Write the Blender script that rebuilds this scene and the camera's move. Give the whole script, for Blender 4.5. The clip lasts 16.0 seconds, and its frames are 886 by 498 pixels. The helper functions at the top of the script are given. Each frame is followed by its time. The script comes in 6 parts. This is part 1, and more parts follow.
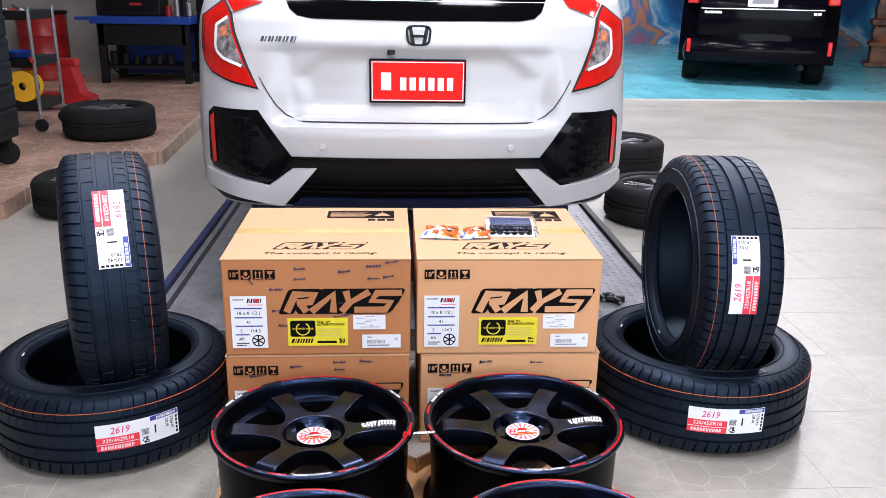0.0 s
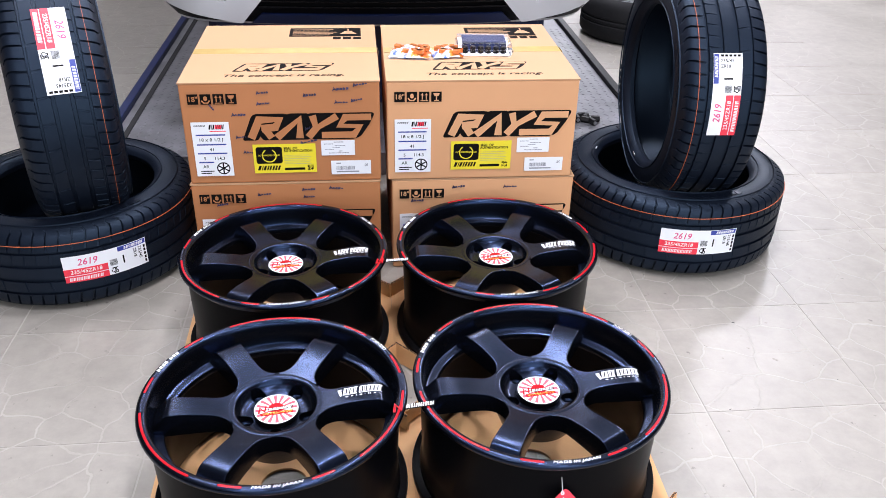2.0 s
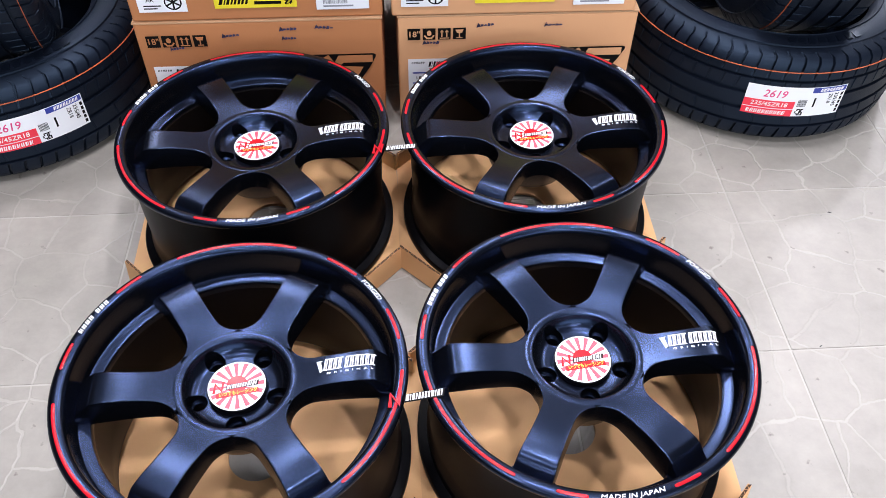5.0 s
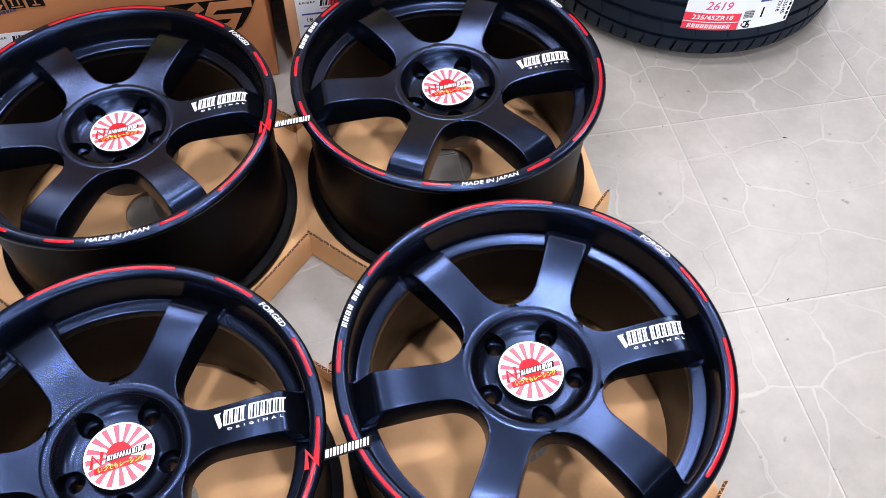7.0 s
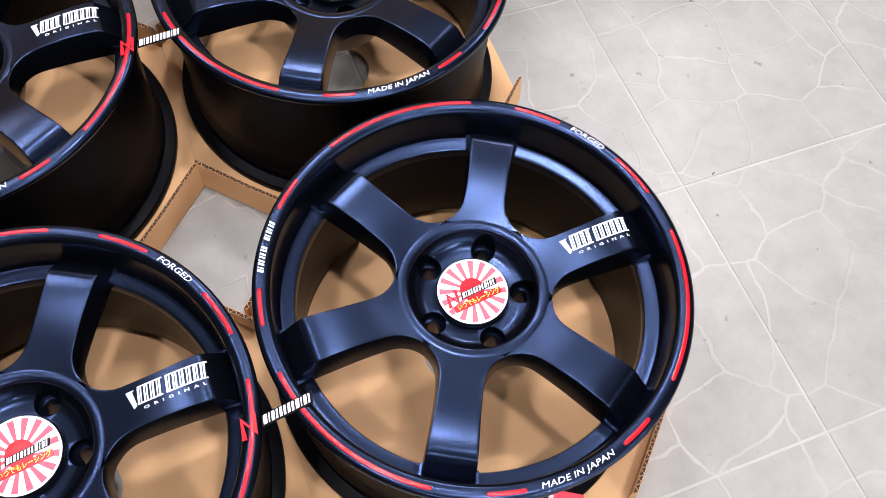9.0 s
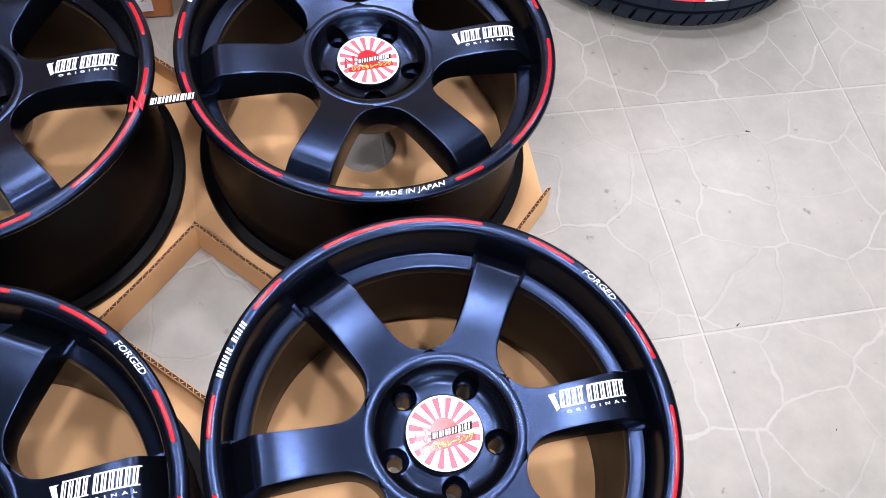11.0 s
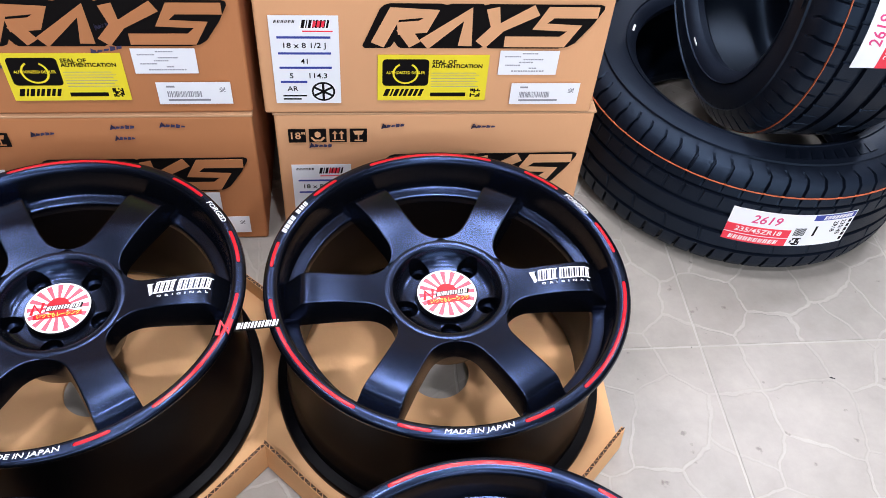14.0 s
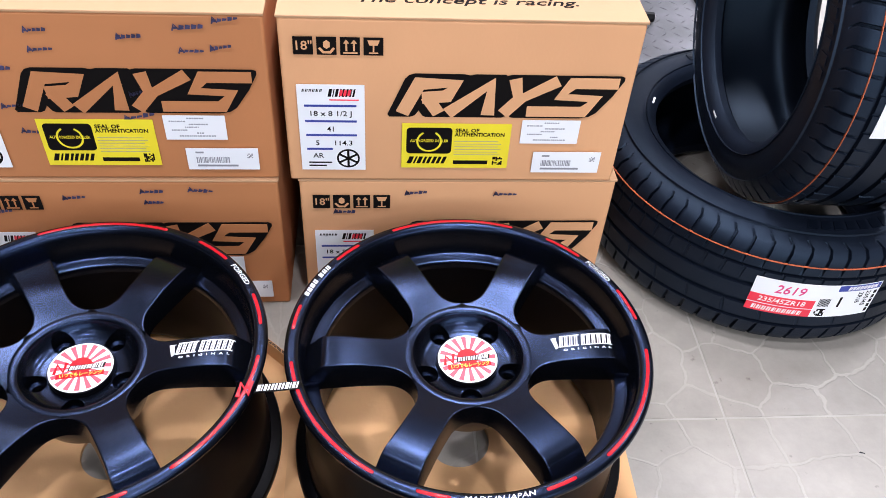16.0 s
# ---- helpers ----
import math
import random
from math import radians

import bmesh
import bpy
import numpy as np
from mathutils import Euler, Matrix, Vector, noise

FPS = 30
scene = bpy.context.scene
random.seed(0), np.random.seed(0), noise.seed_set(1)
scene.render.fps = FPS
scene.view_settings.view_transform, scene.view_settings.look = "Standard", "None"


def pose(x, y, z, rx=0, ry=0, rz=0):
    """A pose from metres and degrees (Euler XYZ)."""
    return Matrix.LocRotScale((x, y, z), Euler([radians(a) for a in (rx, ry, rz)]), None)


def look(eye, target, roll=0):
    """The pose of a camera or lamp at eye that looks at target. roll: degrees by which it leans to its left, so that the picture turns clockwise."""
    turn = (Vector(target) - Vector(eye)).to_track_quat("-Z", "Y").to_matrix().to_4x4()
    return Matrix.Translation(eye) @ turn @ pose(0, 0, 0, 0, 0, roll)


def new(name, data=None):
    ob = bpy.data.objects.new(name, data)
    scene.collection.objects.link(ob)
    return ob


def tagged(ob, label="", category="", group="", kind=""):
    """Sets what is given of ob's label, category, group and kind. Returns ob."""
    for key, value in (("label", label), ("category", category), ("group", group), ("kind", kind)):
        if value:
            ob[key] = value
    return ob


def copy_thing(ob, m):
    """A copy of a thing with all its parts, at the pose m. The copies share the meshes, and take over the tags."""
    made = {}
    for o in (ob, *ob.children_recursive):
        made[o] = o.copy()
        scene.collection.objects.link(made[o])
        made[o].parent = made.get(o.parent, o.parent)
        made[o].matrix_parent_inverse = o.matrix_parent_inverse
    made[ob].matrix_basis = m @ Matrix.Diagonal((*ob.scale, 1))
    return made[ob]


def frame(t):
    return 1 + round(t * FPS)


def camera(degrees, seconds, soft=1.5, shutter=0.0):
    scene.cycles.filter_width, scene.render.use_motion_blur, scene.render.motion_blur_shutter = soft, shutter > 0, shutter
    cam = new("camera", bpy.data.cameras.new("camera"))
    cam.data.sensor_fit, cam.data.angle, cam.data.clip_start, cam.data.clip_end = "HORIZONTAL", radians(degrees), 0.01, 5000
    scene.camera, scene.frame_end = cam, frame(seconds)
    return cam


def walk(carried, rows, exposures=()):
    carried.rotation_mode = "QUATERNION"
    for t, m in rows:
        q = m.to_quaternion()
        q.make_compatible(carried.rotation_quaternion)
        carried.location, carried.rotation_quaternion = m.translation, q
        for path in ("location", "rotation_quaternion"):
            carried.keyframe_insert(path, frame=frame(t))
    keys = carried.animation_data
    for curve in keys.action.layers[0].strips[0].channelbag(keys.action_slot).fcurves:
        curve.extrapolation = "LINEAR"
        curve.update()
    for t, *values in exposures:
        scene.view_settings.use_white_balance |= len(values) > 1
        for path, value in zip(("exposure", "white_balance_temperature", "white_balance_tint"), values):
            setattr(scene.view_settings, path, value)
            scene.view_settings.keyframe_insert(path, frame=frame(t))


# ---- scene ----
cam = camera(56.1, 16.0, soft=0.7)
PATH = [
    (0, (-0.053, 0.169, 1.278), (0.068, 2.07, 0.67), 1.0),
    (0.5, (-0.051, 0.16, 1.279), (0.067, 2.035, 0.593), 1.0),
    (1, (-0.049, 0.147, 1.282), (0.081, 1.971, 0.471), 0.6),
    (1.5, (-0.08, 0.171, 1.289), (0.11, 1.921, 0.34), 1.1),
    (2, (-0.05, 0.232, 1.27), (0.133, 1.952, 0.266), 1.3),
    (2.5, (-0.024, 0.316, 1.267), (0.159, 1.986, 0.182), 2.3),
    (3, (-0.002, 0.386, 1.275), (0.145, 1.985, 0.082), 2.7),
    (3.2, (0.01, 0.408, 1.266), (0.119, 1.985, 0.04), 2.1),
    (5.3, (0.018, 0.844, 1.235), (0.119, 2.171, -0.258), 0.9),
    (5.5, (0.037, 0.875, 1.233), (0.138, 2.198, -0.264), 0.9),
    (6, (0.074, 0.934, 1.213), (0.194, 2.214, -0.319), 1.6),
    (6.5, (0.081, 0.974, 1.193), (0.222, 2.182, -0.395), 1.1),
    (7, (0.071, 1.039, 1.164), (0.301, 2.16, -0.476), 1.0),
    (7.5, (0.06, 1.085, 1.133), (0.344, 2.083, -0.576), -0.4),
    (8, (0.058, 1.104, 1.103), (0.389, 2.001, -0.654), 1.2),
    (8.2, (0.049, 1.113, 1.095), (0.412, 1.981, -0.67), 2.6),
    (10.3, (0.082, 1.215, 1.085), (0.527, 2.029, -0.687), 11.4),
    (10.5, (0.098, 1.234, 1.083), (0.524, 2.068, -0.684), 12.5),
    (11, (0.141, 1.257, 1.082), (0.499, 2.159, -0.667), 12.5),
    (11.5, (0.167, 1.274, 1.091), (0.451, 2.277, -0.615), 10.5),
    (12, (0.164, 1.283, 1.094), (0.417, 2.38, -0.559), 8.5),
    (12.5, (0.16, 1.286, 1.1), (0.397, 2.445, -0.512), 7.4),
    (13, (0.146, 1.294, 1.106), (0.382, 2.498, -0.474), 6.9),
    (13.5, (0.144, 1.294, 1.112), (0.357, 2.564, -0.418), 5.6),
    (14, (0.148, 1.292, 1.12), (0.356, 2.602, -0.378), 5.4),
    (14.5, (0.145, 1.287, 1.118), (0.349, 2.652, -0.329), 4.9),
    (15, (0.143, 1.282, 1.117), (0.33, 2.667, -0.314), 4.4),
    (15.5, (0.143, 1.281, 1.12), (0.326, 2.692, -0.285), 4.4),
    (16, (0.145, 1.28, 1.115), (0.308, 2.721, -0.263), 4.2),
]
walk(cam, [(t, look(eye, target, roll)) for t, eye, target, roll in PATH], exposures=[(0, 0.0)])

# ---- world and lamps ----
world = bpy.data.worlds.new("world")
scene.world = world
world.use_nodes = True
world.node_tree.nodes["Background"].inputs[0].default_value = (0.75, 0.85, 1.0, 1)
world.node_tree.nodes["Background"].inputs[1].default_value = 0.25

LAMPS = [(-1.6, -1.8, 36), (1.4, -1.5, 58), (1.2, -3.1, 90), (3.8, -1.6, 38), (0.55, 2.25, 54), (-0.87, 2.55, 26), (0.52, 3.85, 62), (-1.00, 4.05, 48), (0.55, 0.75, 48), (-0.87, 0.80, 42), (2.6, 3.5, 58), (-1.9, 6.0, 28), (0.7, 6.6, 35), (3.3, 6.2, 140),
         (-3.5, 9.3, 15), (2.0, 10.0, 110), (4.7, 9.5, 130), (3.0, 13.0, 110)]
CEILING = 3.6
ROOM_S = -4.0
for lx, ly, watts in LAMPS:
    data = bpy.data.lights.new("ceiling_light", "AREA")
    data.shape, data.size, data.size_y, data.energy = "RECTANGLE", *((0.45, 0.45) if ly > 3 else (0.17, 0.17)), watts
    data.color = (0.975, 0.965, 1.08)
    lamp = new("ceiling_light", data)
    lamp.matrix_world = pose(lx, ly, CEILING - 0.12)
# added cool fill panel behind the display, as daylight through an assumed shop front
data = bpy.data.lights.new("shop_front_daylight", "AREA")
data.shape, data.size, data.size_y, data.energy = "RECTANGLE", 7.0, 2.6, 220.0
data.color = (0.80, 0.90, 1.0)
lamp = new("shop_front_daylight", data)
lamp.matrix_world = pose(2.0, ROOM_S + 0.05, 1.55, 90, 0, 0)


# ---- materials ----
def node_mat(name, colour, rough=0.5, metal=0.0, vary=0.12, scale=6.0, bump=0.0, bump_scale=60.0, spec=0.5, coat=0.0, rand=0.0, detail=4.0, rough_vary=0.08):
    m = bpy.data.materials.new(name)
    m.use_nodes = True
    nt = m.node_tree
    b = nt.nodes["Principled BSDF"]
    tc = nt.nodes.new("ShaderNodeTexCoord")
    n = nt.nodes.new("ShaderNodeTexNoise")
    n.inputs["Scale"].default_value, n.inputs["Detail"].default_value = scale, detail
    nt.links.new(tc.outputs["Object"], n.inputs["Vector"])
    ramp = nt.nodes.new("ShaderNodeMapRange")
    ramp.inputs["To Min"].default_value, ramp.inputs["To Max"].default_value = 1 - vary, 1 + vary
    ramp.inputs["From Min"].default_value, ramp.inputs["From Max"].default_value = 0.3, 0.7
    nt.links.new(n.outputs["Fac"], ramp.inputs["Value"])
    mul = nt.nodes.new("ShaderNodeMix")
    mul.data_type, mul.blend_type = "RGBA", "MULTIPLY"
    mul.inputs["Factor"].default_value = 1
    mul.inputs["A"].default_value = (*colour, 1)
    nt.links.new(ramp.outputs["Result"], mul.inputs["B"])
    last = mul.outputs["Result"]
    if rand:
        info = nt.nodes.new("ShaderNodeObjectInfo")
        r2 = nt.nodes.new("ShaderNodeMapRange")
        r2.inputs["To Min"].default_value, r2.inputs["To Max"].default_value = 1 - rand, 1 + rand
        nt.links.new(info.outputs["Random"], r2.inputs["Value"])
        m2 = nt.nodes.new("ShaderNodeMix")
        m2.data_type, m2.blend_type = "RGBA", "MULTIPLY"
        m2.inputs["Factor"].default_value = 1
        nt.links.new(last, m2.inputs["A"])
        nt.links.new(r2.outputs["Result"], m2.inputs["B"])
        last = m2.outputs["Result"]
    nt.links.new(last, b.inputs["Base Color"])
    b.inputs["Metallic"].default_value = metal
    b.inputs["Specular IOR Level"].default_value = spec
    b.inputs["Coat Weight"].default_value = coat
    b.inputs["Coat Roughness"].default_value = 0.06
    fine = nt.nodes.new("ShaderNodeTexNoise")
    fine.inputs["Scale"].default_value, fine.inputs["Detail"].default_value = bump_scale, 3
    nt.links.new(tc.outputs["Object"], fine.inputs["Vector"])
    rr = nt.nodes.new("ShaderNodeMapRange")
    rr.inputs["To Min"].default_value, rr.inputs["To Max"].default_value = max(0.02, rough - rough_vary), min(1, rough + rough_vary)
    nt.links.new(n.outputs["Fac"], rr.inputs["Value"])
    nt.links.new(rr.outputs["Result"], b.inputs["Roughness"])
    if bump:
        bp = nt.nodes.new("ShaderNodeBump")
        bp.inputs["Strength"].default_value, bp.inputs["Distance"].default_value = bump, 0.002
        nt.links.new(fine.outputs["Fac"], bp.inputs["Height"])
        nt.links.new(bp.outputs["Normal"], b.inputs["Normal"])
    return m


def crackle_mat(name, stone, vein, cell, rough, vein_width, vary, warp=0.05, fine=0.0):
    """A floor whose irregular stones are parted by thin veins."""
    m = node_mat(name, stone, rough, vary=vary, scale=2.2, bump=0.0, rand=0.035)
    nt = m.node_tree
    b = nt.nodes["Principled BSDF"]
    geo = nt.nodes.new("ShaderNodeNewGeometry")
    warp_n = nt.nodes.new("ShaderNodeTexNoise")
    warp_n.inputs["Scale"].default_value, warp_n.inputs["Detail"].default_value = 6, 5
    nt.links.new(geo.outputs["Position"], warp_n.inputs["Vector"])
    add = nt.nodes.new("ShaderNodeVectorMath")
    add.operation = "MULTIPLY_ADD"
    nt.links.new(warp_n.outputs["Color"], add.inputs[0])
    add.inputs[1].default_value = (warp, warp, 0)
    nt.links.new(geo.outputs["Position"], add.inputs[2])
    v = nt.nodes.new("ShaderNodeTexVoronoi")
    v.feature = "DISTANCE_TO_EDGE"
    v.voronoi_dimensions = "2D"
    v.inputs["Scale"].default_value = 1 / cell
    nt.links.new(add.outputs[0], v.inputs["Vector"])
    mask = nt.nodes.new("ShaderNodeMapRange")
    mask.interpolation_type = "SMOOTHSTEP"
    mask.inputs["From Min"].default_value, mask.inputs["From Max"].default_value = vein_width * 0.4, vein_width
    mask.inputs["To Min"].default_value, mask.inputs["To Max"].default_value = 1, 0
    nt.links.new(v.outputs["Distance"], mask.inputs["Value"])
    # veins fade in and out along their length
    fade = nt.nodes.new("ShaderNodeTexNoise")
    fade.inputs["Scale"].default_value = 5.0
    nt.links.new(geo.outputs["Position"], fade.inputs["Vector"])
    fr = nt.nodes.new("ShaderNodeMapRange")
    fr.inputs["From Min"].default_value, fr.inputs["From Max"].default_value = 0.34, 0.62
    fr.inputs["To Min"].default_value = 0.12
    nt.links.new(fade.outputs["Fac"], fr.inputs["Value"])
    mm = nt.nodes.new("ShaderNodeMath")
    mm.operation = "MULTIPLY"
    nt.links.new(mask.outputs["Result"], mm.inputs[0])
    nt.links.new(fr.outputs["Result"], mm.inputs[1])
    mix = nt.nodes.new("ShaderNodeMix")
    mix.data_type = "RGBA"
    src = b.inputs["Base Color"].links[0].from_socket
    if fine:
        # fine cloudy mottling of the glaze
        mo = nt.nodes.new("ShaderNodeTexNoise")
        mo.inputs["Scale"].default_value, mo.inputs["Detail"].default_value, mo.inputs["Roughness"].default_value = 17, 8, 0.68
        nt.links.new(geo.outputs["Position"], mo.inputs["Vector"])
        mr = nt.nodes.new("ShaderNodeMapRange")
        mr.inputs["From Min"].default_value, mr.inputs["From Max"].default_value = 0.32, 0.68
        mr.inputs["To Min"].default_value, mr.inputs["To Max"].default_value = 1 - fine, 1 + fine
        nt.links.new(mo.outputs["Fac"], mr.inputs["Value"])
        mx = nt.nodes.new("ShaderNodeMix")
        mx.data_type, mx.blend_type = "RGBA", "MULTIPLY"
        mx.inputs["Factor"].default_value = 1
        nt.links.new(src, mx.inputs["A"])
        nt.links.new(mr.outputs["Result"], mx.inputs["B"])
        src = mx.outputs["Result"]
    nt.links.new(src, mix.inputs["A"])
    mix.inputs["B"].default_value = (*vein, 1)
    nt.links.new(mm.outputs[0], mix.inputs["Factor"])
    # dark specks of dirt
    sp = nt.nodes.new("ShaderNodeTexNoise")
    sp.inputs["Scale"].default_value, sp.inputs["Detail"].default_value = 38, 6
    nt.links.new(geo.outputs["Position"], sp.inputs["Vector"])
    sr = nt.nodes.new("ShaderNodeMapRange")
    sr.inputs["From Min"].default_value, sr.inputs["From Max"].default_value = 0.675, 0.74
    sr.inputs["To Max"].default_value = 0.75
    nt.links.new(sp.outputs["Fac"], sr.inputs["Value"])
    mix2 = nt.nodes.new("ShaderNodeMix")
    mix2.data_type = "RGBA"
    nt.links.new(mix.outputs["Result"], mix2.inputs["A"])
    mix2.inputs["B"].default_value = (0.12, 0.10, 0.09, 1)
    nt.links.new(sr.outputs["Result"], mix2.inputs["Factor"])
    nt.links.new(mix2.outputs["Result"], b.inputs["Base Color"])
    bp = nt.nodes.new("ShaderNodeBump")
    bp.inputs["Strength"].default_value, bp.inputs["Distance"].default_value = 0.35, 0.0015
    bp.invert = True
    nt.links.new(mask.outputs["Result"], bp.inputs["Height"])
    # slight unevenness of the glaze
    un = nt.nodes.new("ShaderNodeTexNoise")
    un.inputs["Scale"].default_value, un.inputs["Detail"].default_value = 30, 5
    nt.links.new(geo.outputs["Position"], un.inputs["Vector"])
    ub = nt.nodes.new("ShaderNodeBump")
    ub.inputs["Strength"].default_value, ub.inputs["Distance"].default_value = 0.5, 0.0018
    nt.links.new(un.outputs["Fac"], ub.inputs["Height"])
    nt.links.new(bp.outputs["Normal"], ub.inputs["Normal"])
    nt.links.new(ub.outputs["Normal"], b.inputs["Normal"])
    return m


M_TILE = crackle_mat("tile_glaze", (0.298, 0.278, 0.245), (0.362, 0.339, 0.302), 0.118, 0.40, 0.026, 0.10, warp=0.085, fine=0.10)
M_GROUT = node_mat("grout", (0.39, 0.365, 0.33), 0.8, bump=0.3)
M_BROWN_PAVING = crackle_mat("brown_paving", (0.33, 0.20, 0.145), (0.50, 0.43, 0.37), 0.125, 0.45, 0.055, 0.4, fine=0.3)
M_TURQ = node_mat("turquoise_floor_paint", (0.11, 0.40, 0.47), 0.28, vary=0.16, scale=1.6)
M_WHEEL = node_mat("satin_black_wheel", (0.0014, 0.0016, 0.0023), 0.25, metal=0.0, vary=0.05, spec=0.58, rough_vary=0.012)
# blue tint puts the sheen of cool light into the black finish
M_WHEEL.node_tree.nodes["Principled BSDF"].inputs["Specular Tint"].default_value = (0.31, 0.48, 1.0, 1)
M_BARREL = node_mat("semi_gloss_black", (0.0020, 0.0020, 0.0028), 0.36, vary=0.1, spec=0.15)
M_BARREL.node_tree.nodes["Principled BSDF"].inputs["IOR"].default_value = 1.24
M_RED = node_mat("red_stripe", (0.44, 0.006, 0.014), 0.22, vary=0.05, spec=0.35)
M_PINKRED = node_mat("sticker_red", (0.80, 0.06, 0.10), 0.4, vary=0.03)
M_WHITE = node_mat("white_print", (0.82, 0.82, 0.82), 0.5, vary=0.03)
M_YELLOW_INK = node_mat("yellow_ink", (0.90, 0.65, 0.05), 0.5, vary=0.03)
M_CARD = node_mat("kraft_cardboard", (0.58, 0.29, 0.125), 0.75, vary=0.07, scale=3.0, bump=0.12, bump_scale=160, rand=0.03)
M_CARD_TOP = node_mat("kraft_cardboard_lid", (0.46, 0.268, 0.141), 0.7, vary=0.05, scale=3.0, bump=0.1, bump_scale=160)
M_CARD_PALE = node_mat("pale_kraft_cardboard", (0.66, 0.340, 0.166), 0.75, vary=0.06, scale=3.0, bump=0.12, bump_scale=160)
M_CARD_TRAY = node_mat("orange_kraft_cardboard", (0.66, 0.375, 0.170), 0.7, vary=0.09, scale=5.0, bump=0.15, bump_scale=140)
# kraft core coloured near black, as the shade inside its flutes
M_FLUTE_SHADE = node_mat("shaded_flute_core", (0.05, 0.026, 0.012), 0.9, vary=0.3, scale=60)
M_CARD_BROWN = node_mat("brown_kraft_cardboard", (0.45, 0.176, 0.065), 0.75, vary=0.07, scale=3.0, bump=0.12, bump_scale=160)
M_TAPE = node_mat("packing_tape", (0.50, 0.36, 0.14), 0.2, vary=0.1, scale=20)
M_BLACK_INK = node_mat("black_ink", (0.006, 0.005, 0.005), 0.6, vary=0.1, spec=0.06)
M_BLUE_INK = node_mat("blue_marker_ink", (0.035, 0.032, 0.085), 0.6, vary=0.5, scale=150)
M_GREY_INK = node_mat("grey_ink", (0.25, 0.25, 0.28), 0.6)
M_PAPER = node_mat("white_paper", (0.80, 0.81, 0.84), 0.55, vary=0.02)
M_YELLOW = node_mat("yellow_label", (0.80, 0.66, 0.03), 0.4, vary=0.04)
M_RUBBER = node_mat("tyre_rubber", (0.0042, 0.0058, 0.0112), 0.50, vary=0.25, scale=9, bump=0.15, bump_scale=420, spec=0.34)
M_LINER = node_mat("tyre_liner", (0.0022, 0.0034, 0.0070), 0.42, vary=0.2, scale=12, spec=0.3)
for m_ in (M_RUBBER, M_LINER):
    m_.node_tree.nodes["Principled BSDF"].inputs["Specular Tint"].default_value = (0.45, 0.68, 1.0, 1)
M_OLD_RUBBER = node_mat("worn_tyre_rubber", (0.011, 0.011, 0.012), 0.75, vary=0.25, scale=14, bump=0.2, bump_scale=200, spec=0.12)
M_ORANGE = node_mat("orange_paint_line", (0.42, 0.09, 0.03), 0.6, vary=0.2, scale=40)
M_LABEL_RED = node_mat("label_red", (0.80, 0.03, 0.06), 0.45, vary=0.03)
M_LABEL_BLUE = node_mat("label_blue", (0.03, 0.05, 0.30), 0.45, vary=0.03)
M_PINK_PEN = node_mat("pink_pen", (0.70, 0.05, 0.20), 0.6)
M_CAR = node_mat("white_car_paint", (0.46, 0.465, 0.48), 0.28, vary=0.015, coat=0.45, rough_vary=0.008)
M_SEAM = node_mat("panel_gap", (0.03, 0.03, 0.032), 0.8, spec=0.1)
M_GLOSS_BLACK = node_mat("gloss_black_trim", (0.003, 0.003, 0.004), 0.16, spec=0.2)
M_GRILLE = node_mat("textured_black_plastic", (0.004, 0.004, 0.005), 0.5, vary=0.2, bump=0.3, bump_scale=120, spec=0.15)
M_GLASS_DARK = node_mat("tinted_rear_glass", (0.0015, 0.0015, 0.002), 0.08, spec=0.05)
M_LAMP_RED = node_mat("red_lamp_lens", (0.50, 0.010, 0.007), 0.12, vary=0.2, scale=14, spec=0.25, coat=0.25)
M_LAMP_BRIGHT = node_mat("lit_red_reflector", (0.70, 0.014, 0.016), 0.15, coat=0.6)
M_LAMP_CLEAR = node_mat("clear_lamp_lens", (0.50, 0.46, 0.48), 0.12, metal=0.6, vary=0.8, scale=38, bump=0.6, bump_scale=70, coat=0.8)
M_AMBER = node_mat("amber_lens", (0.55, 0.20, 0.10), 0.15, vary=0.5, scale=60, coat=0.6)
M_CHROME = node_mat("chrome", (0.75, 0.76, 0.78), 0.12, metal=1.0, vary=0.03)
M_PLATE_RED = node_mat("plate_red", (0.72, 0.012, 0.008), 0.45, vary=0.03, spec=0.15)
M_BLUE_STEEL = node_mat("blue_painted_steel", (0.007, 0.016, 0.075), 0.35, vary=0.25, scale=8)
M_BENCH_BLUE = node_mat("bench_blue", (0.008, 0.05, 0.30), 0.4, vary=0.15)
M_DARK_STEEL = node_mat("black_painted_steel", (0.008, 0.008, 0.009), 0.45, vary=0.3, scale=10, spec=0.2)
M_CHECKER = node_mat("checker_plate_steel", (0.15, 0.15, 0.165), 0.4, metal=0.3, vary=0.35, scale=9, bump=0.2)
M_STEEL = node_mat("steel", (0.45, 0.45, 0.47), 0.3, metal=0.9, vary=0.2)
M_RED_PAINT = node_mat("red_enamel", (0.36, 0.014, 0.014), 0.35, vary=0.2)
M_YEL_PAINT = node_mat("yellow_plastic", (0.75, 0.40, 0.02), 0.4, vary=0.1)
M_WALL = node_mat("stained_plaster", (0.36, 0.34, 0.31), 0.85, vary=0.25, scale=2.5, bump=0.3, bump_scale=30)
# dark grey for unseen room parts, so black surfaces reflect little light
M_CEIL = node_mat("unseen_dark_grey", (0.13, 0.13, 0.14), 0.9, vary=0.1)
M_VAN = node_mat("black_van_paint", (0.002, 0.002, 0.004), 0.10, vary=0.1, spec=0.09, rough_vary=0.01, coat=0.0)
M_WOOD = node_mat("carved_wood", (0.17, 0.055, 0.018), 0.45, vary=0.95, scale=5, bump=0.5, bump_scale=30)
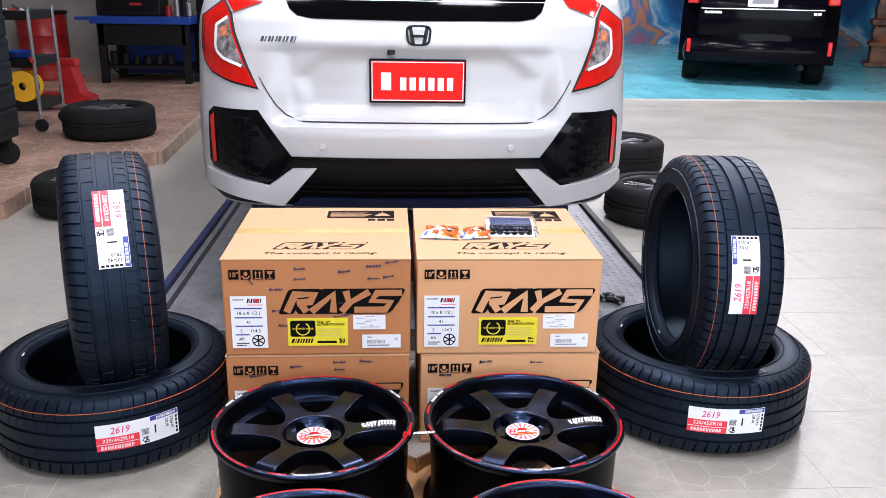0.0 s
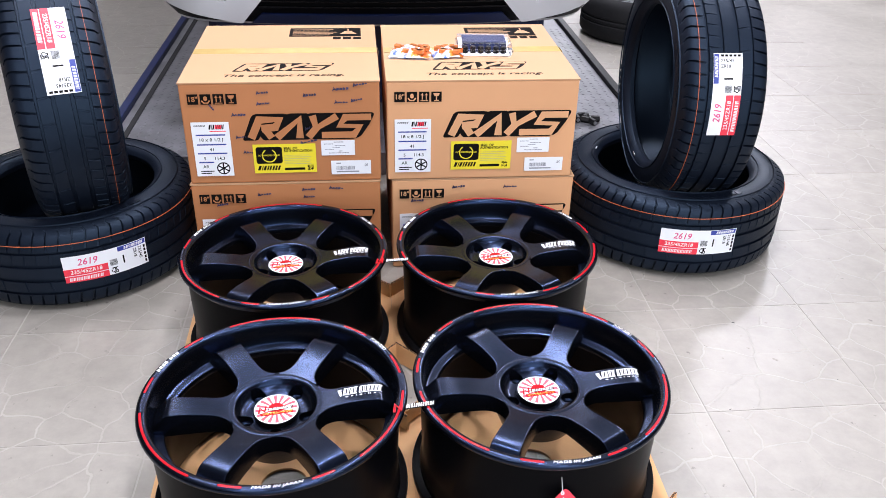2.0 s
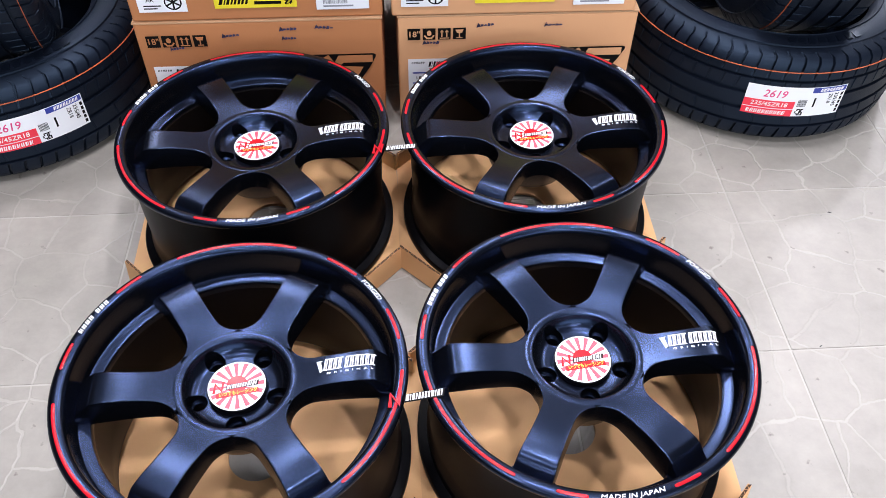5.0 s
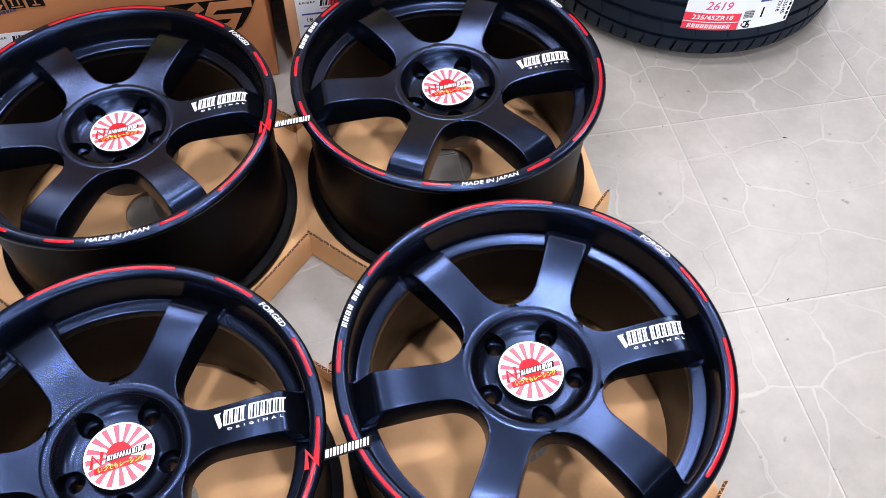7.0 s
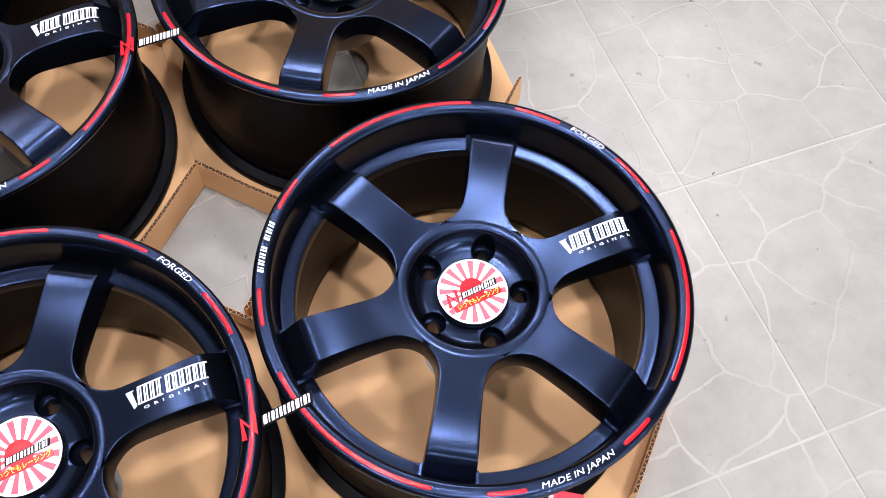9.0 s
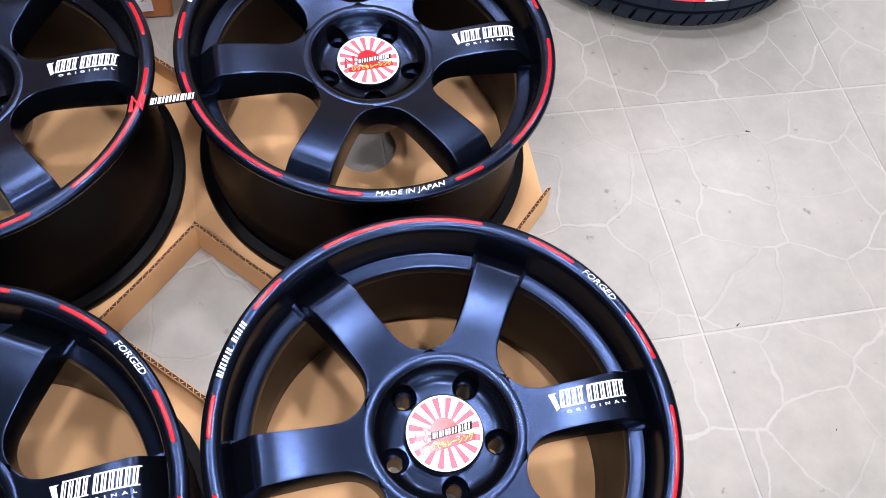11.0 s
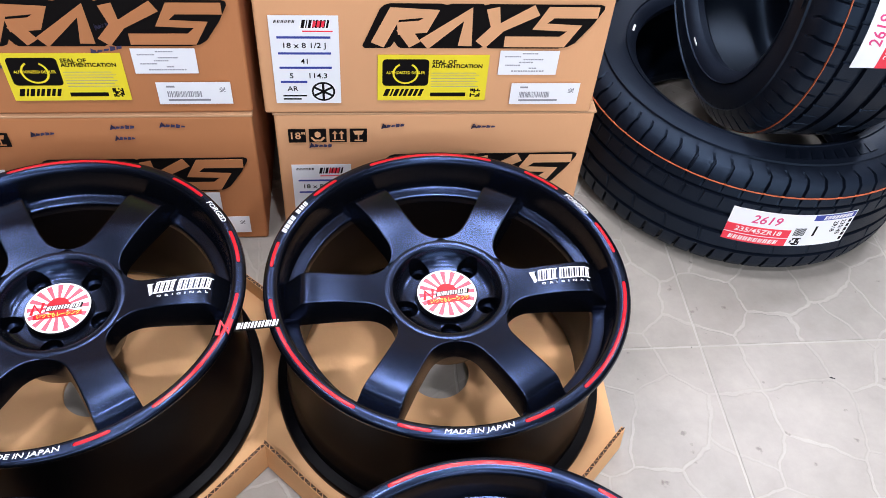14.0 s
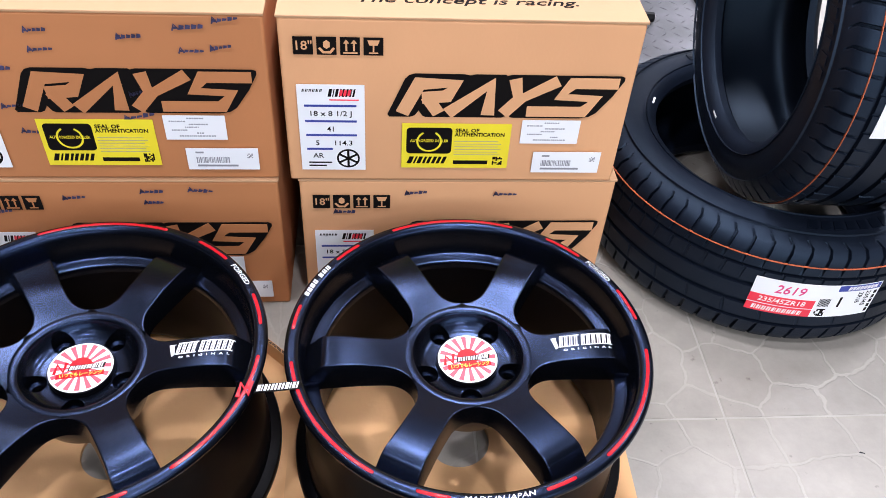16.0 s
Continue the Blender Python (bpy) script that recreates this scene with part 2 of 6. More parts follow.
M_KERB = node_mat("kerb_concrete", (0.34, 0.26, 0.19), 0.8, vary=0.3, scale=12, bump=0.4)
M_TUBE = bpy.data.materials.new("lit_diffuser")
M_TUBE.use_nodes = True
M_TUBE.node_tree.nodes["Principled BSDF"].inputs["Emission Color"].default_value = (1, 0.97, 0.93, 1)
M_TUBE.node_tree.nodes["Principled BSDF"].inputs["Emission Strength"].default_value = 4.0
M_BAG = node_mat("printed_plastic_bag", (0.6, 0.6, 0.65), 0.10, bump=0.8, bump_scale=50, coat=0.6)
nt = M_BAG.node_tree
nz = nt.nodes.new("ShaderNodeTexNoise")
nz.inputs["Scale"].default_value, nz.inputs["Detail"].default_value = 32, 3
cr = nt.nodes.new("ShaderNodeValToRGB")
cr.color_ramp.elements[0].position, cr.color_ramp.elements[0].color = 0.34, (0.06, 0.12, 0.45, 1)
cr.color_ramp.elements[1].position, cr.color_ramp.elements[1].color = 0.66, (0.55, 0.10, 0.02, 1)
for pos, col in ((0.42, (0.62, 0.64, 0.72, 1)), (0.52, (0.70, 0.66, 0.66, 1)), (0.57, (0.75, 0.30, 0.06, 1))):
    e = cr.color_ramp.elements.new(pos)
    e.color = col
nt.links.new(nt.nodes["Texture Coordinate"].outputs["Object"], nz.inputs["Vector"])
nt.links.new(nz.outputs["Fac"], cr.inputs["Fac"])
nt.links.new(cr.outputs["Color"], nt.nodes["Principled BSDF"].inputs["Base Color"])
M_BAG_RED = node_mat("orange_packet_print", (0.62, 0.17, 0.04), 0.25, vary=0.5, scale=50, bump=0.5, bump_scale=60)
M_CLEAR = node_mat("clear_plastic", (0.90, 0.92, 0.97), 0.06, vary=0.02)
M_CLEAR.node_tree.nodes["Principled BSDF"].inputs["Transmission Weight"].default_value = 1.0
M_CLEAR.node_tree.nodes["Principled BSDF"].inputs["IOR"].default_value = 1.25


# ---- mesh helpers ----
def part(name, bm, material, parent=None, label="", smooth=False, m=None, kind=""):
    me = bpy.data.meshes.new(name)
    bmesh.ops.recalc_face_normals(bm, faces=bm.faces)
    bm.to_mesh(me)
    bm.free()
    if smooth:
        me.shade_smooth()
        me.set_sharp_from_angle(angle=radians(38))
    me.materials.append(material)
    ob = new(name, me)
    if parent is not None:
        ob.parent = parent
    if m is not None:
        ob.matrix_basis = m
    if label:
        tagged(ob, label)
    if kind:
        tagged(ob, kind=kind)
    return ob


def thing(name, label, category, m=None, group="", kind=""):
    e = new(name)
    e.empty_display_size = 0.05
    if m is not None:
        e.matrix_basis = m
    return tagged(e, label, category, group, kind)


def box(bm, x0, y0, z0, x1, y1, z1, bevel=0.0, m=None):
    vs = [bm.verts.new((x, y, z)) for x in (x0, x1) for y in (y0, y1) for z in (z0, z1)]
    fs = [bm.faces.new([vs[i] for i in q]) for q in ((0, 1, 3, 2), (4, 6, 7, 5), (0, 4, 5, 1), (2, 3, 7, 6), (0, 2, 6, 4), (1, 5, 7, 3))]
    if bevel:
        es = {e for f in fs for e in f.edges}
        r = bmesh.ops.bevel(bm, geom=list(es), offset=bevel, segments=2, affect="EDGES", profile=0.6)
        vs = list({v for v in r["verts"]} | {v for v in vs if v.is_valid})
    if m is not None:
        bmesh.ops.transform(bm, matrix=m, verts=[v for v in vs if v.is_valid])
    return bm


def prism(bm, pts, z0, z1, m=None):
    lo = [bm.verts.new((x, y, z0)) for x, y in pts]
    hi = [bm.verts.new((x, y, z1)) for x, y in pts]
    n = len(pts)
    bm.faces.new(lo[::-1])
    bm.faces.new(hi)
    for i in range(n):
        bm.faces.new((lo[i], lo[(i + 1) % n], hi[(i + 1) % n], hi[i]))
    if m is not None:
        bmesh.ops.transform(bm, matrix=m, verts=lo + hi)
    return bm


def lathe(bm, profile, segs=96, closed=True, m=None):
    rings = []
    for i in range(segs):
        a = 2 * math.pi * i / segs
        rings.append([bm.verts.new((r * math.cos(a), r * math.sin(a), z)) for r, z in profile])
    n = len(profile)
    for i in range(segs):
        p, q = rings[i], rings[(i + 1) % segs]
        for j in range(n if closed else n - 1):
            k = (j + 1) % n
            if profile[j][0] < 1e-6 and profile[k][0] < 1e-6:
                continue
            bm.faces.new((p[j], q[j], q[k], p[k]))
    if m is not None:
        bmesh.ops.transform(bm, matrix=m, verts=[v for r in rings for v in r])
    bmesh.ops.remove_doubles(bm, verts=[v for r in rings for v in r], dist=1e-6)
    return bm


def cyl(bm, r, z0, z1, segs=24, m=None, bevel=0.0):
    b = min(bevel, r * 0.5)
    prof = [(0, z0), (r - b, z0), (r, z0 + b), (r, z1 - b), (r - b, z1), (0, z1)] if b else [(0, z0), (r, z0), (r, z1), (0, z1)]
    return lathe(bm, prof, segs, closed=False, m=m)


def rod(bm, a, b, r, segs=10):
    a, b = Vector(a), Vector(b)
    q = (b - a).to_track_quat("Z", "Y").to_matrix().to_4x4()
    return cyl(bm, r, 0, (b - a).length, segs, Matrix.Translation(a) @ q)


def arc_band(bm, r0, r1, a0, a1, z0, z1, step=3.0):
    n = max(2, int(abs(a1 - a0) / step))
    cols = []
    for i in range(n + 1):
        a = radians(a0 + (a1 - a0) * i / n)
        cols.append([bm.verts.new((r * math.cos(a), r * math.sin(a), z)) for r, z in ((r0, z0), (r1, z0), (r1, z1), (r0, z1))])
    for p, q in zip(cols, cols[1:]):
        for j in range(4):
            bm.faces.new((p[j], q[j], q[(j + 1) % 4], p[(j + 1) % 4]))
    bm.faces.new(cols[0])
    bm.faces.new(cols[-1][::-1])
    return bm


def stroke(bm, pts, w, z0, z1, m=None):
    """A flat band of width w along a line of points, with mitred corners."""
    p = [Vector(q) for q in pts]
    dirs = [(b - a).normalized() for a, b in zip(p, p[1:])]
    p[0], p[-1] = p[0] - dirs[0] * w * 0.3, p[-1] + dirs[-1] * w * 0.3
    left, right = [], []
    for i, q in enumerate(p):
        a, b = dirs[max(0, i - 1)], dirs[min(i, len(dirs) - 1)]
        na, nb = Vector((-a.y, a.x)), Vector((-b.y, b.x))
        n = na + nb
        n = n.normalized() if n.length > 1e-6 else na
        k = min(1.22, 1 / max(0.3, n.dot(na))) * w / 2
        left.append(q + n * k)
        right.append(q - n * k)
    return prism(bm, [tuple(v) for v in right + left[::-1]], z0, z1, m)


def words(text, size, depth=0.0003, shear=0.0, width=None, align="CENTER", bold=0.009):
    """A bmesh of lettering on the plane z = 0, its middle at the origin."""
    cu = bpy.data.curves.new("words", "FONT")
    cu.body, cu.size, cu.extrude, cu.shear = text, size, depth / 2, shear
    cu.align_x, cu.align_y, cu.resolution_u, cu.offset = align, "CENTER", 2, size * bold
    ob = new("words", cu)
    bpy.context.view_layer.update()
    me = bpy.data.meshes.new_from_object(ob.evaluated_get(bpy.context.evaluated_depsgraph_get()))
    bm = bmesh.new()
    bm.from_mesh(me)
    bpy.data.objects.remove(ob)
    bpy.data.curves.remove(cu)
    bpy.data.meshes.remove(me)
    if width and bm.verts:
        xs = [v.co.x for v in bm.verts]
        k = width / (max(xs) - min(xs))
        for v in bm.verts:
            v.co.x *= k
    return bm


def join(bm, other, m=None):
    if m is not None:
        bmesh.ops.transform(other, matrix=m, verts=other.verts)
    me = bpy.data.meshes.new("tmp")
    other.to_mesh(me)
    other.free()
    bm.from_mesh(me)
    bpy.data.meshes.remove(me)
    return bm


def block_mark(bm, n, w, h, shear, z0, z1, m=None, gap=0.18, notch=True):
    """A wordmark reduced to a row of slanted blocks."""
    p = w / n
    for i in range(n):
        x = i * p
        g = p * (1 - gap)
        prism(bm, [(x, 0), (x + g, 0), (x + g + shear * h, h), (x + shear * h, h)], z0, z1, m)
    return bm


def glyph_mark(bm, n, w, h, shear, z0, z1, m=None, gap=0.14, bold=0.24):
    """A wordmark reduced to a row of slanted upright bars, thick and thin."""
    p = w / n
    g = p * (1 - gap)
    for i in range(n):
        thick = (0.50, 0.34, 0.42)[(2 * i + i // 3) % 3] + (bold - 0.24) * 0.5
        for x0, x1 in ((i * p, i * p + g * thick), (i * p + g * (thick + 0.20), i * p + g * 0.9)):
            prism(bm, [(x0, 0), (x1, 0), (x1 + shear * h, h), (x0 + shear * h, h)], z0, z1, m)
    return bm


def polar(bm, r, a, inward=False):
    """Bends flat lettering round a circle of radius r, its middle at the angle a."""
    for v in bm.verts:
        u, h = v.co.x, v.co.y
        ang = radians(a) + (u if inward else -u) / r
        rad = r - h if inward else r + h
        v.co = Vector((rad * math.cos(ang), rad * math.sin(ang), v.co.z))
    return bm


def wrapped(bm, r, a):
    """Bends flat work round an upright cylinder, its middle at the angle a; x runs round it, y up it."""
    for v in bm.verts:
        ang = radians(a) + v.co.x / r
        rad = r + v.co.z
        v.co = Vector((rad * math.cos(ang), rad * math.sin(ang), v.co.y))
    return bm


def sliced(bm, step):
    """Cuts flat work into strips along x, so that it can be bent."""
    xs = [v.co.x for v in bm.verts]
    k = math.ceil(min(xs) / step)
    while k * step < max(xs):
        geom = bm.verts[:] + bm.edges[:] + bm.faces[:]
        bmesh.ops.bisect_plane(bm, geom=geom, plane_co=(k * step, 0, 0), plane_no=(1, 0, 0))
        k += 1
    return bm


def sheet(x0, y0, x1, y1, z0, z1):
    return prism(bmesh.new(), [(x0, y0), (x1, y0), (x1, y1), (x0, y1)], z0, z1)


# ---- the room ----
def plain(name, bm, material, label, category, smooth=False):
    return tagged(part(name, bm, material, smooth=smooth), label, category, kind="structure")


ROOM = (-7.5, 9.5, -4.0, 16.0)
floor_ob = plain("floor", box(bmesh.new(), ROOM[0], ROOM[2], -0.2, ROOM[1], 10.1, -0.0012), M_GROUT, "beige stone-patterned tile floor of a workshop", "floor")
bm = bmesh.new()
prism(bm, [(10.1, -0.2), (16.0, -0.2), (16.0, 0.26), (10.1, 0.002)], ROOM[0], ROOM[1], Matrix(((0, 0, 1, 0), (1, 0, 0, 0), (0, 1, 0, 0), (0, 0, 0, 1))))
plain("floor_turquoise", bm, M_TURQ, "turquoise painted floor of the far bay", "floor")
# unseen ceiling, added to close the room and darken reflections
plain("ceiling", box(bmesh.new(), ROOM[0], ROOM[2], CEILING, ROOM[1], ROOM[3], CEILING + 0.15), M_CEIL, "unseen workshop ceiling, kept dark grey to deepen reflections", "ceiling")
plain("wall_west", box(bmesh.new(), ROOM[0] - 0.2, ROOM[2], 0, ROOM[0], ROOM[3], CEILING), M_WALL, "grey plaster side wall", "wall")
plain("wall_east", box(bmesh.new(), ROOM[1], ROOM[2], 0, ROOM[1] + 0.2, ROOM[3], CEILING), M_WALL, "grey plaster side wall", "wall")
# unseen front wall, added round the opening that holds the fill panel
plain("wall_south", box(bmesh.new(), ROOM[0], ROOM[2] - 0.2, 2.9, ROOM[1], ROOM[2], CEILING), M_CEIL, "unseen dark grey lintel over the assumed shop front", "wall")
plain("wall_south_pier", box(bmesh.new(), ROOM[0], ROOM[2] - 0.2, 0, -2.0, ROOM[2], 2.9), M_CEIL, "unseen dark grey wall beside the assumed shop front", "wall")
plain("ground", box(bmesh.new(), -40, -60, -0.25, 40, ROOM[2], -0.02), M_GROUT, "unseen concrete forecourt outside the assumed shop front", "ground")

# painted far wall
mural = node_mat("mural_paint", (0.05, 0.22, 0.45), 0.6)
nt = mural.node_tree
tc = nt.nodes.new("ShaderNodeTexCoord")
nz = nt.nodes.new("ShaderNodeTexNoise")
nz.inputs["Scale"].default_value, nz.inputs["Detail"].default_value, nz.inputs["Distortion"].default_value = 0.8, 5, 0.8
nt.links.new(tc.outputs["Object"], nz.inputs["Vector"])
cr = nt.nodes.new("ShaderNodeValToRGB")
cr.color_ramp.elements[0].position, cr.color_ramp.elements[0].color = 0.30, (0.02, 0.05, 0.16, 1)
cr.color_ramp.elements[1].position, cr.color_ramp.elements[1].color = 0.80, (0.55, 0.05, 0.14, 1)
for pos, col in ((0.40, (0.015, 0.12, 0.34, 1)), (0.47, (0.04, 0.28, 0.55, 1)), (0.52, (0.50, 0.62, 0.70, 1)), (0.56, (0.03, 0.18, 0.42, 1)), (0.60, (0.70, 0.22, 0.05, 1)), (0.66, (0.10, 0.22, 0.35, 1))):
    e = cr.color_ramp.elements.new(pos)
    e.color = col
nt.links.new(nz.outputs["Fac"], cr.inputs["Fac"])
nt.links.new(cr.outputs["Color"], nt.nodes["Principled BSDF"].inputs["Base Color"])
plain("wall_north", box(bmesh.new(), -1.0, ROOM[3], 0, ROOM[1], ROOM[3] + 0.2, CEILING), mural, "far wall painted with a blue, red and orange mural", "wall")
plain("wall_bench", box(bmesh.new(), ROOM[0], 11.3, 0, -1.0, 11.5, CEILING), M_WALL, "grey stained wall behind the workbench", "wall")
plain("wall_return", box(bmesh.new(), -1.2, 11.5, 0, -1.0, 16.0, CEILING), M_WALL, "grey return wall beside the far bay", "wall")

# raised brown paving
bm = prism(bmesh.new(), [(-1.74, 6.16), (-1.99, 11.3), (-7.5, 11.3), (-7.5, 4.2), (-2.6, 4.3), (-2.18, 4.72), (-2.2, 5.6)], 0, 0.095)
plain("paving", bm, M_BROWN_PAVING, "raised floor of brown crazy paving", "floor")
bm = bmesh.new()
prism(bm, [(-1.735, 6.16), (-1.70, 6.16), (-1.95, 11.3), (-1.985, 11.3)], 0, 0.10)
plain("kerb", bm, M_KERB, "chipped concrete kerb along the raised paving", "kerb")

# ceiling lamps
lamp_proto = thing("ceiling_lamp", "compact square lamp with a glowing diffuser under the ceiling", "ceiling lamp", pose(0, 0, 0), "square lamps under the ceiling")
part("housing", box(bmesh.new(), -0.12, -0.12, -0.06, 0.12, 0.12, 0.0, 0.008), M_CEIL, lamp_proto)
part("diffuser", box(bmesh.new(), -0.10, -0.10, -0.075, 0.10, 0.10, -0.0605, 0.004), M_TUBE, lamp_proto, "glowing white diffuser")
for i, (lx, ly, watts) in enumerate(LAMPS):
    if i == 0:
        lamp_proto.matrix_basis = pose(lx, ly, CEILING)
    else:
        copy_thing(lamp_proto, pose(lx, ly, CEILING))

# ---- the lift plate under the car ----
lift = thing("lift_platform", "low steel vehicle lift with a checker plate deck and blue edges", "lift", pose(0.03, 0, 0))
PX0, PX1, PY0, PY1, PZ = -0.98, 0.98, 2.95, 7.4, 0.085
part("deck", box(bmesh.new(), PX0, PY0, 0, PX1, PY1, PZ), M_CHECKER, lift)
bm = bmesh.new()
rng = random.Random(4)
for iy in range(46):
    for ix in range(56):
        x, y = PX0 + 0.05 + ix * 0.0342, PY0 + 0.02 + iy * 0.0342
        if -0.5 < x < 0.5:
            continue
        a = radians(45 if (ix + iy) % 2 else -45)
        c, s_ = math.cos(a), math.sin(a)
        pts = [(x + c * u - s_ * v, y + s_ * u + c * v) for u, v in ((-0.014, 0), (0, -0.0035), (0.014, 0), (0, 0.0035))]
        lo = [bm.verts.new((*p, PZ)) for p in pts]
        top = bm.verts.new((x, y, PZ + 0.0022))
        for k in range(4):
            bm.faces.new((lo[k], lo[(k + 1) % 4], top))
tagged(part("tread_pattern", bm, M_CHECKER, lift), kind="stuff")
part("edge_rail", box(bmesh.new(), PX0 - 0.035, PY0, 0, PX0 - 0.002, PY1, PZ + 0.02, 0.004), M_BLUE_STEEL, lift, "blue painted edge rail")
part("edge_rail", box(bmesh.new(), PX1 + 0.002, PY0, 0, PX1 + 0.035, PY1, PZ + 0.02, 0.004), M_DARK_STEEL, lift, "black edge rail")
part("cross_beam", box(bmesh.new(), -0.62, 3.45, PZ, 0.62, 3.57, 0.49, 0.01), M_BLUE_STEEL, lift, "blue lifting beam under the car")
part("gap_strip", box(bmesh.new(), PX0 + 0.03, PY0 + 0.01, PZ + 0.001, PX0 + 0.05, PY1, PZ + 0.004), M_SEAM, lift)

# ---- forged wheels ----
T = 0.244
STRIPES = ((68, 114), (40.5, 55), (6.5, 21), (-52, -6), (-74, -64), (-111, -101), (-173, -124), (163, 174), (128, 139))


SPOKE_ROWS = ((0.224, T - 0.046, 0.0285), (0.2000, T - 0.0205, 0.0270), (0.1945, T - 0.0170, 0.0266), (0.188, T - 0.0160, 0.0263), (0.172, T - 0.0160, 0.0255),
              (0.150, T - 0.0180, 0.0245), (0.128, T - 0.0210, 0.0244))
# a round fillet leads the sides of two neighbouring spokes into one another round the hub
SPOKE_ROWS += tuple((x, float(np.interp(x, (0.080, 0.089, 0.101, 0.112, 0.128), (T - 0.0296, T - 0.0282, T - 0.0261, T - 0.0240, T - 0.0210))), 0.0657 - math.sqrt(0.041 ** 2 - (x - 0.1139) ** 2))
                    for x in (0.1139, 0.107, 0.101, 0.096, 0.0915, 0.088, 0.085, 0.0825, 0.0803, 0.0786))


def spoke_top(r):
    """Height of a spoke's face at the radius r."""
    return float(np.interp(r, [q[0] for q in reversed(SPOKE_ROWS)], [q[1] for q in reversed(SPOKE_ROWS)]))


def spoke_mesh():
    bm = bmesh.new()
    rows = SPOKE_ROWS
    rings = []
    for r, z, w in rows:
        low = T - 0.062
        top = [(y, spoke_top(r + (math.hypot(r, y) - r) * min(1, max(0, (0.125 - r) / 0.03))) - d) for y, d in ((-w, 0.0013), (-w + 0.0004, 0.0004), (-w + 0.0013, 0), (-w + 0.0026, 0), (-w * 0.66, 0), (-w * 0.33, 0), (0, 0), (w * 0.33, 0), (w * 0.66, 0), (w - 0.0026, 0), (w - 0.0013, 0), (w - 0.0004, 0.0004), (w, 0.0013))]
        rings.append([bm.verts.new((r, y, zz)) for y, zz in [(-w - 0.002, low), *top, (w + 0.002, low)]])
    for p, q in zip(rings, rings[1:]):
        n = len(p)
        for j in range(n):
            bm.faces.new((p[j], q[j], q[(j + 1) % n], p[(j + 1) % n]))
    bm.faces.new(rings[0])
    bm.faces.new(rings[-1][::-1])
    return bm


def cut_holes(bm, cutters):
    """The mesh of bm with each cutter taken out of it."""
    me = bpy.data.meshes.new("solid")
    bmesh.ops.recalc_face_normals(bm, faces=bm.faces)
    bm.to_mesh(me)
    bm.free()
    ob = new("solid", me)
    made = []
    for c in cutters:
        cm = bpy.data.meshes.new("cutter")
        bmesh.ops.recalc_face_normals(c, faces=c.faces)
        c.to_mesh(cm)
        c.free()
        co = new("cutter", cm)
        made.append(co)
        mod = ob.modifiers.new("cut", "BOOLEAN")
        mod.operation, mod.object, mod.solver = "DIFFERENCE", co, "EXACT"
    bpy.context.view_layer.update()
    out_me = bpy.data.meshes.new_from_object(ob.evaluated_get(bpy.context.evaluated_depsgraph_get()))
    out = bmesh.new()
    out.from_mesh(out_me)
    for o in [ob] + made:
        d = o.data
        bpy.data.objects.remove(o)
        bpy.data.meshes.remove(d)
    bpy.data.meshes.remove(out_me)
    return out


def domed_stripe(a0, a1):
    """A thick painted stripe along the lip with rounded ends."""
    bm = bmesh.new()
    length = radians(a1 - a0) * 0.2365
    n = max(10, int((a1 - a0) / 2))
    rows = []
    for k in range(n + 1):
        u = length * (0.5 - 0.5 * math.cos(math.pi * k / n))
        d = min(u, length - u)
        g = math.sqrt(max(0.03, 1 - max(0, 1 - d / 0.0027) ** 2))
        a = radians(a0) + u / 0.2365
        rows.append([bm.verts.new(((0.2366 + q * 0.0027 * g) * math.cos(a), (0.2366 + q * 0.0027 * g) * math.sin(a), T - 0.0004 + 0.0014 * hh * g)) for q, hh in ((-1, -0.3), (-0.8, 0.6), (-0.35, 0.95), (0.35, 0.95), (0.8, 0.6), (1, -0.3))])
    for p, q in zip(rows, rows[1:]):
        for j in range(5):
            bm.faces.new((p[j], p[j + 1], q[j + 1], q[j]))
    return bm


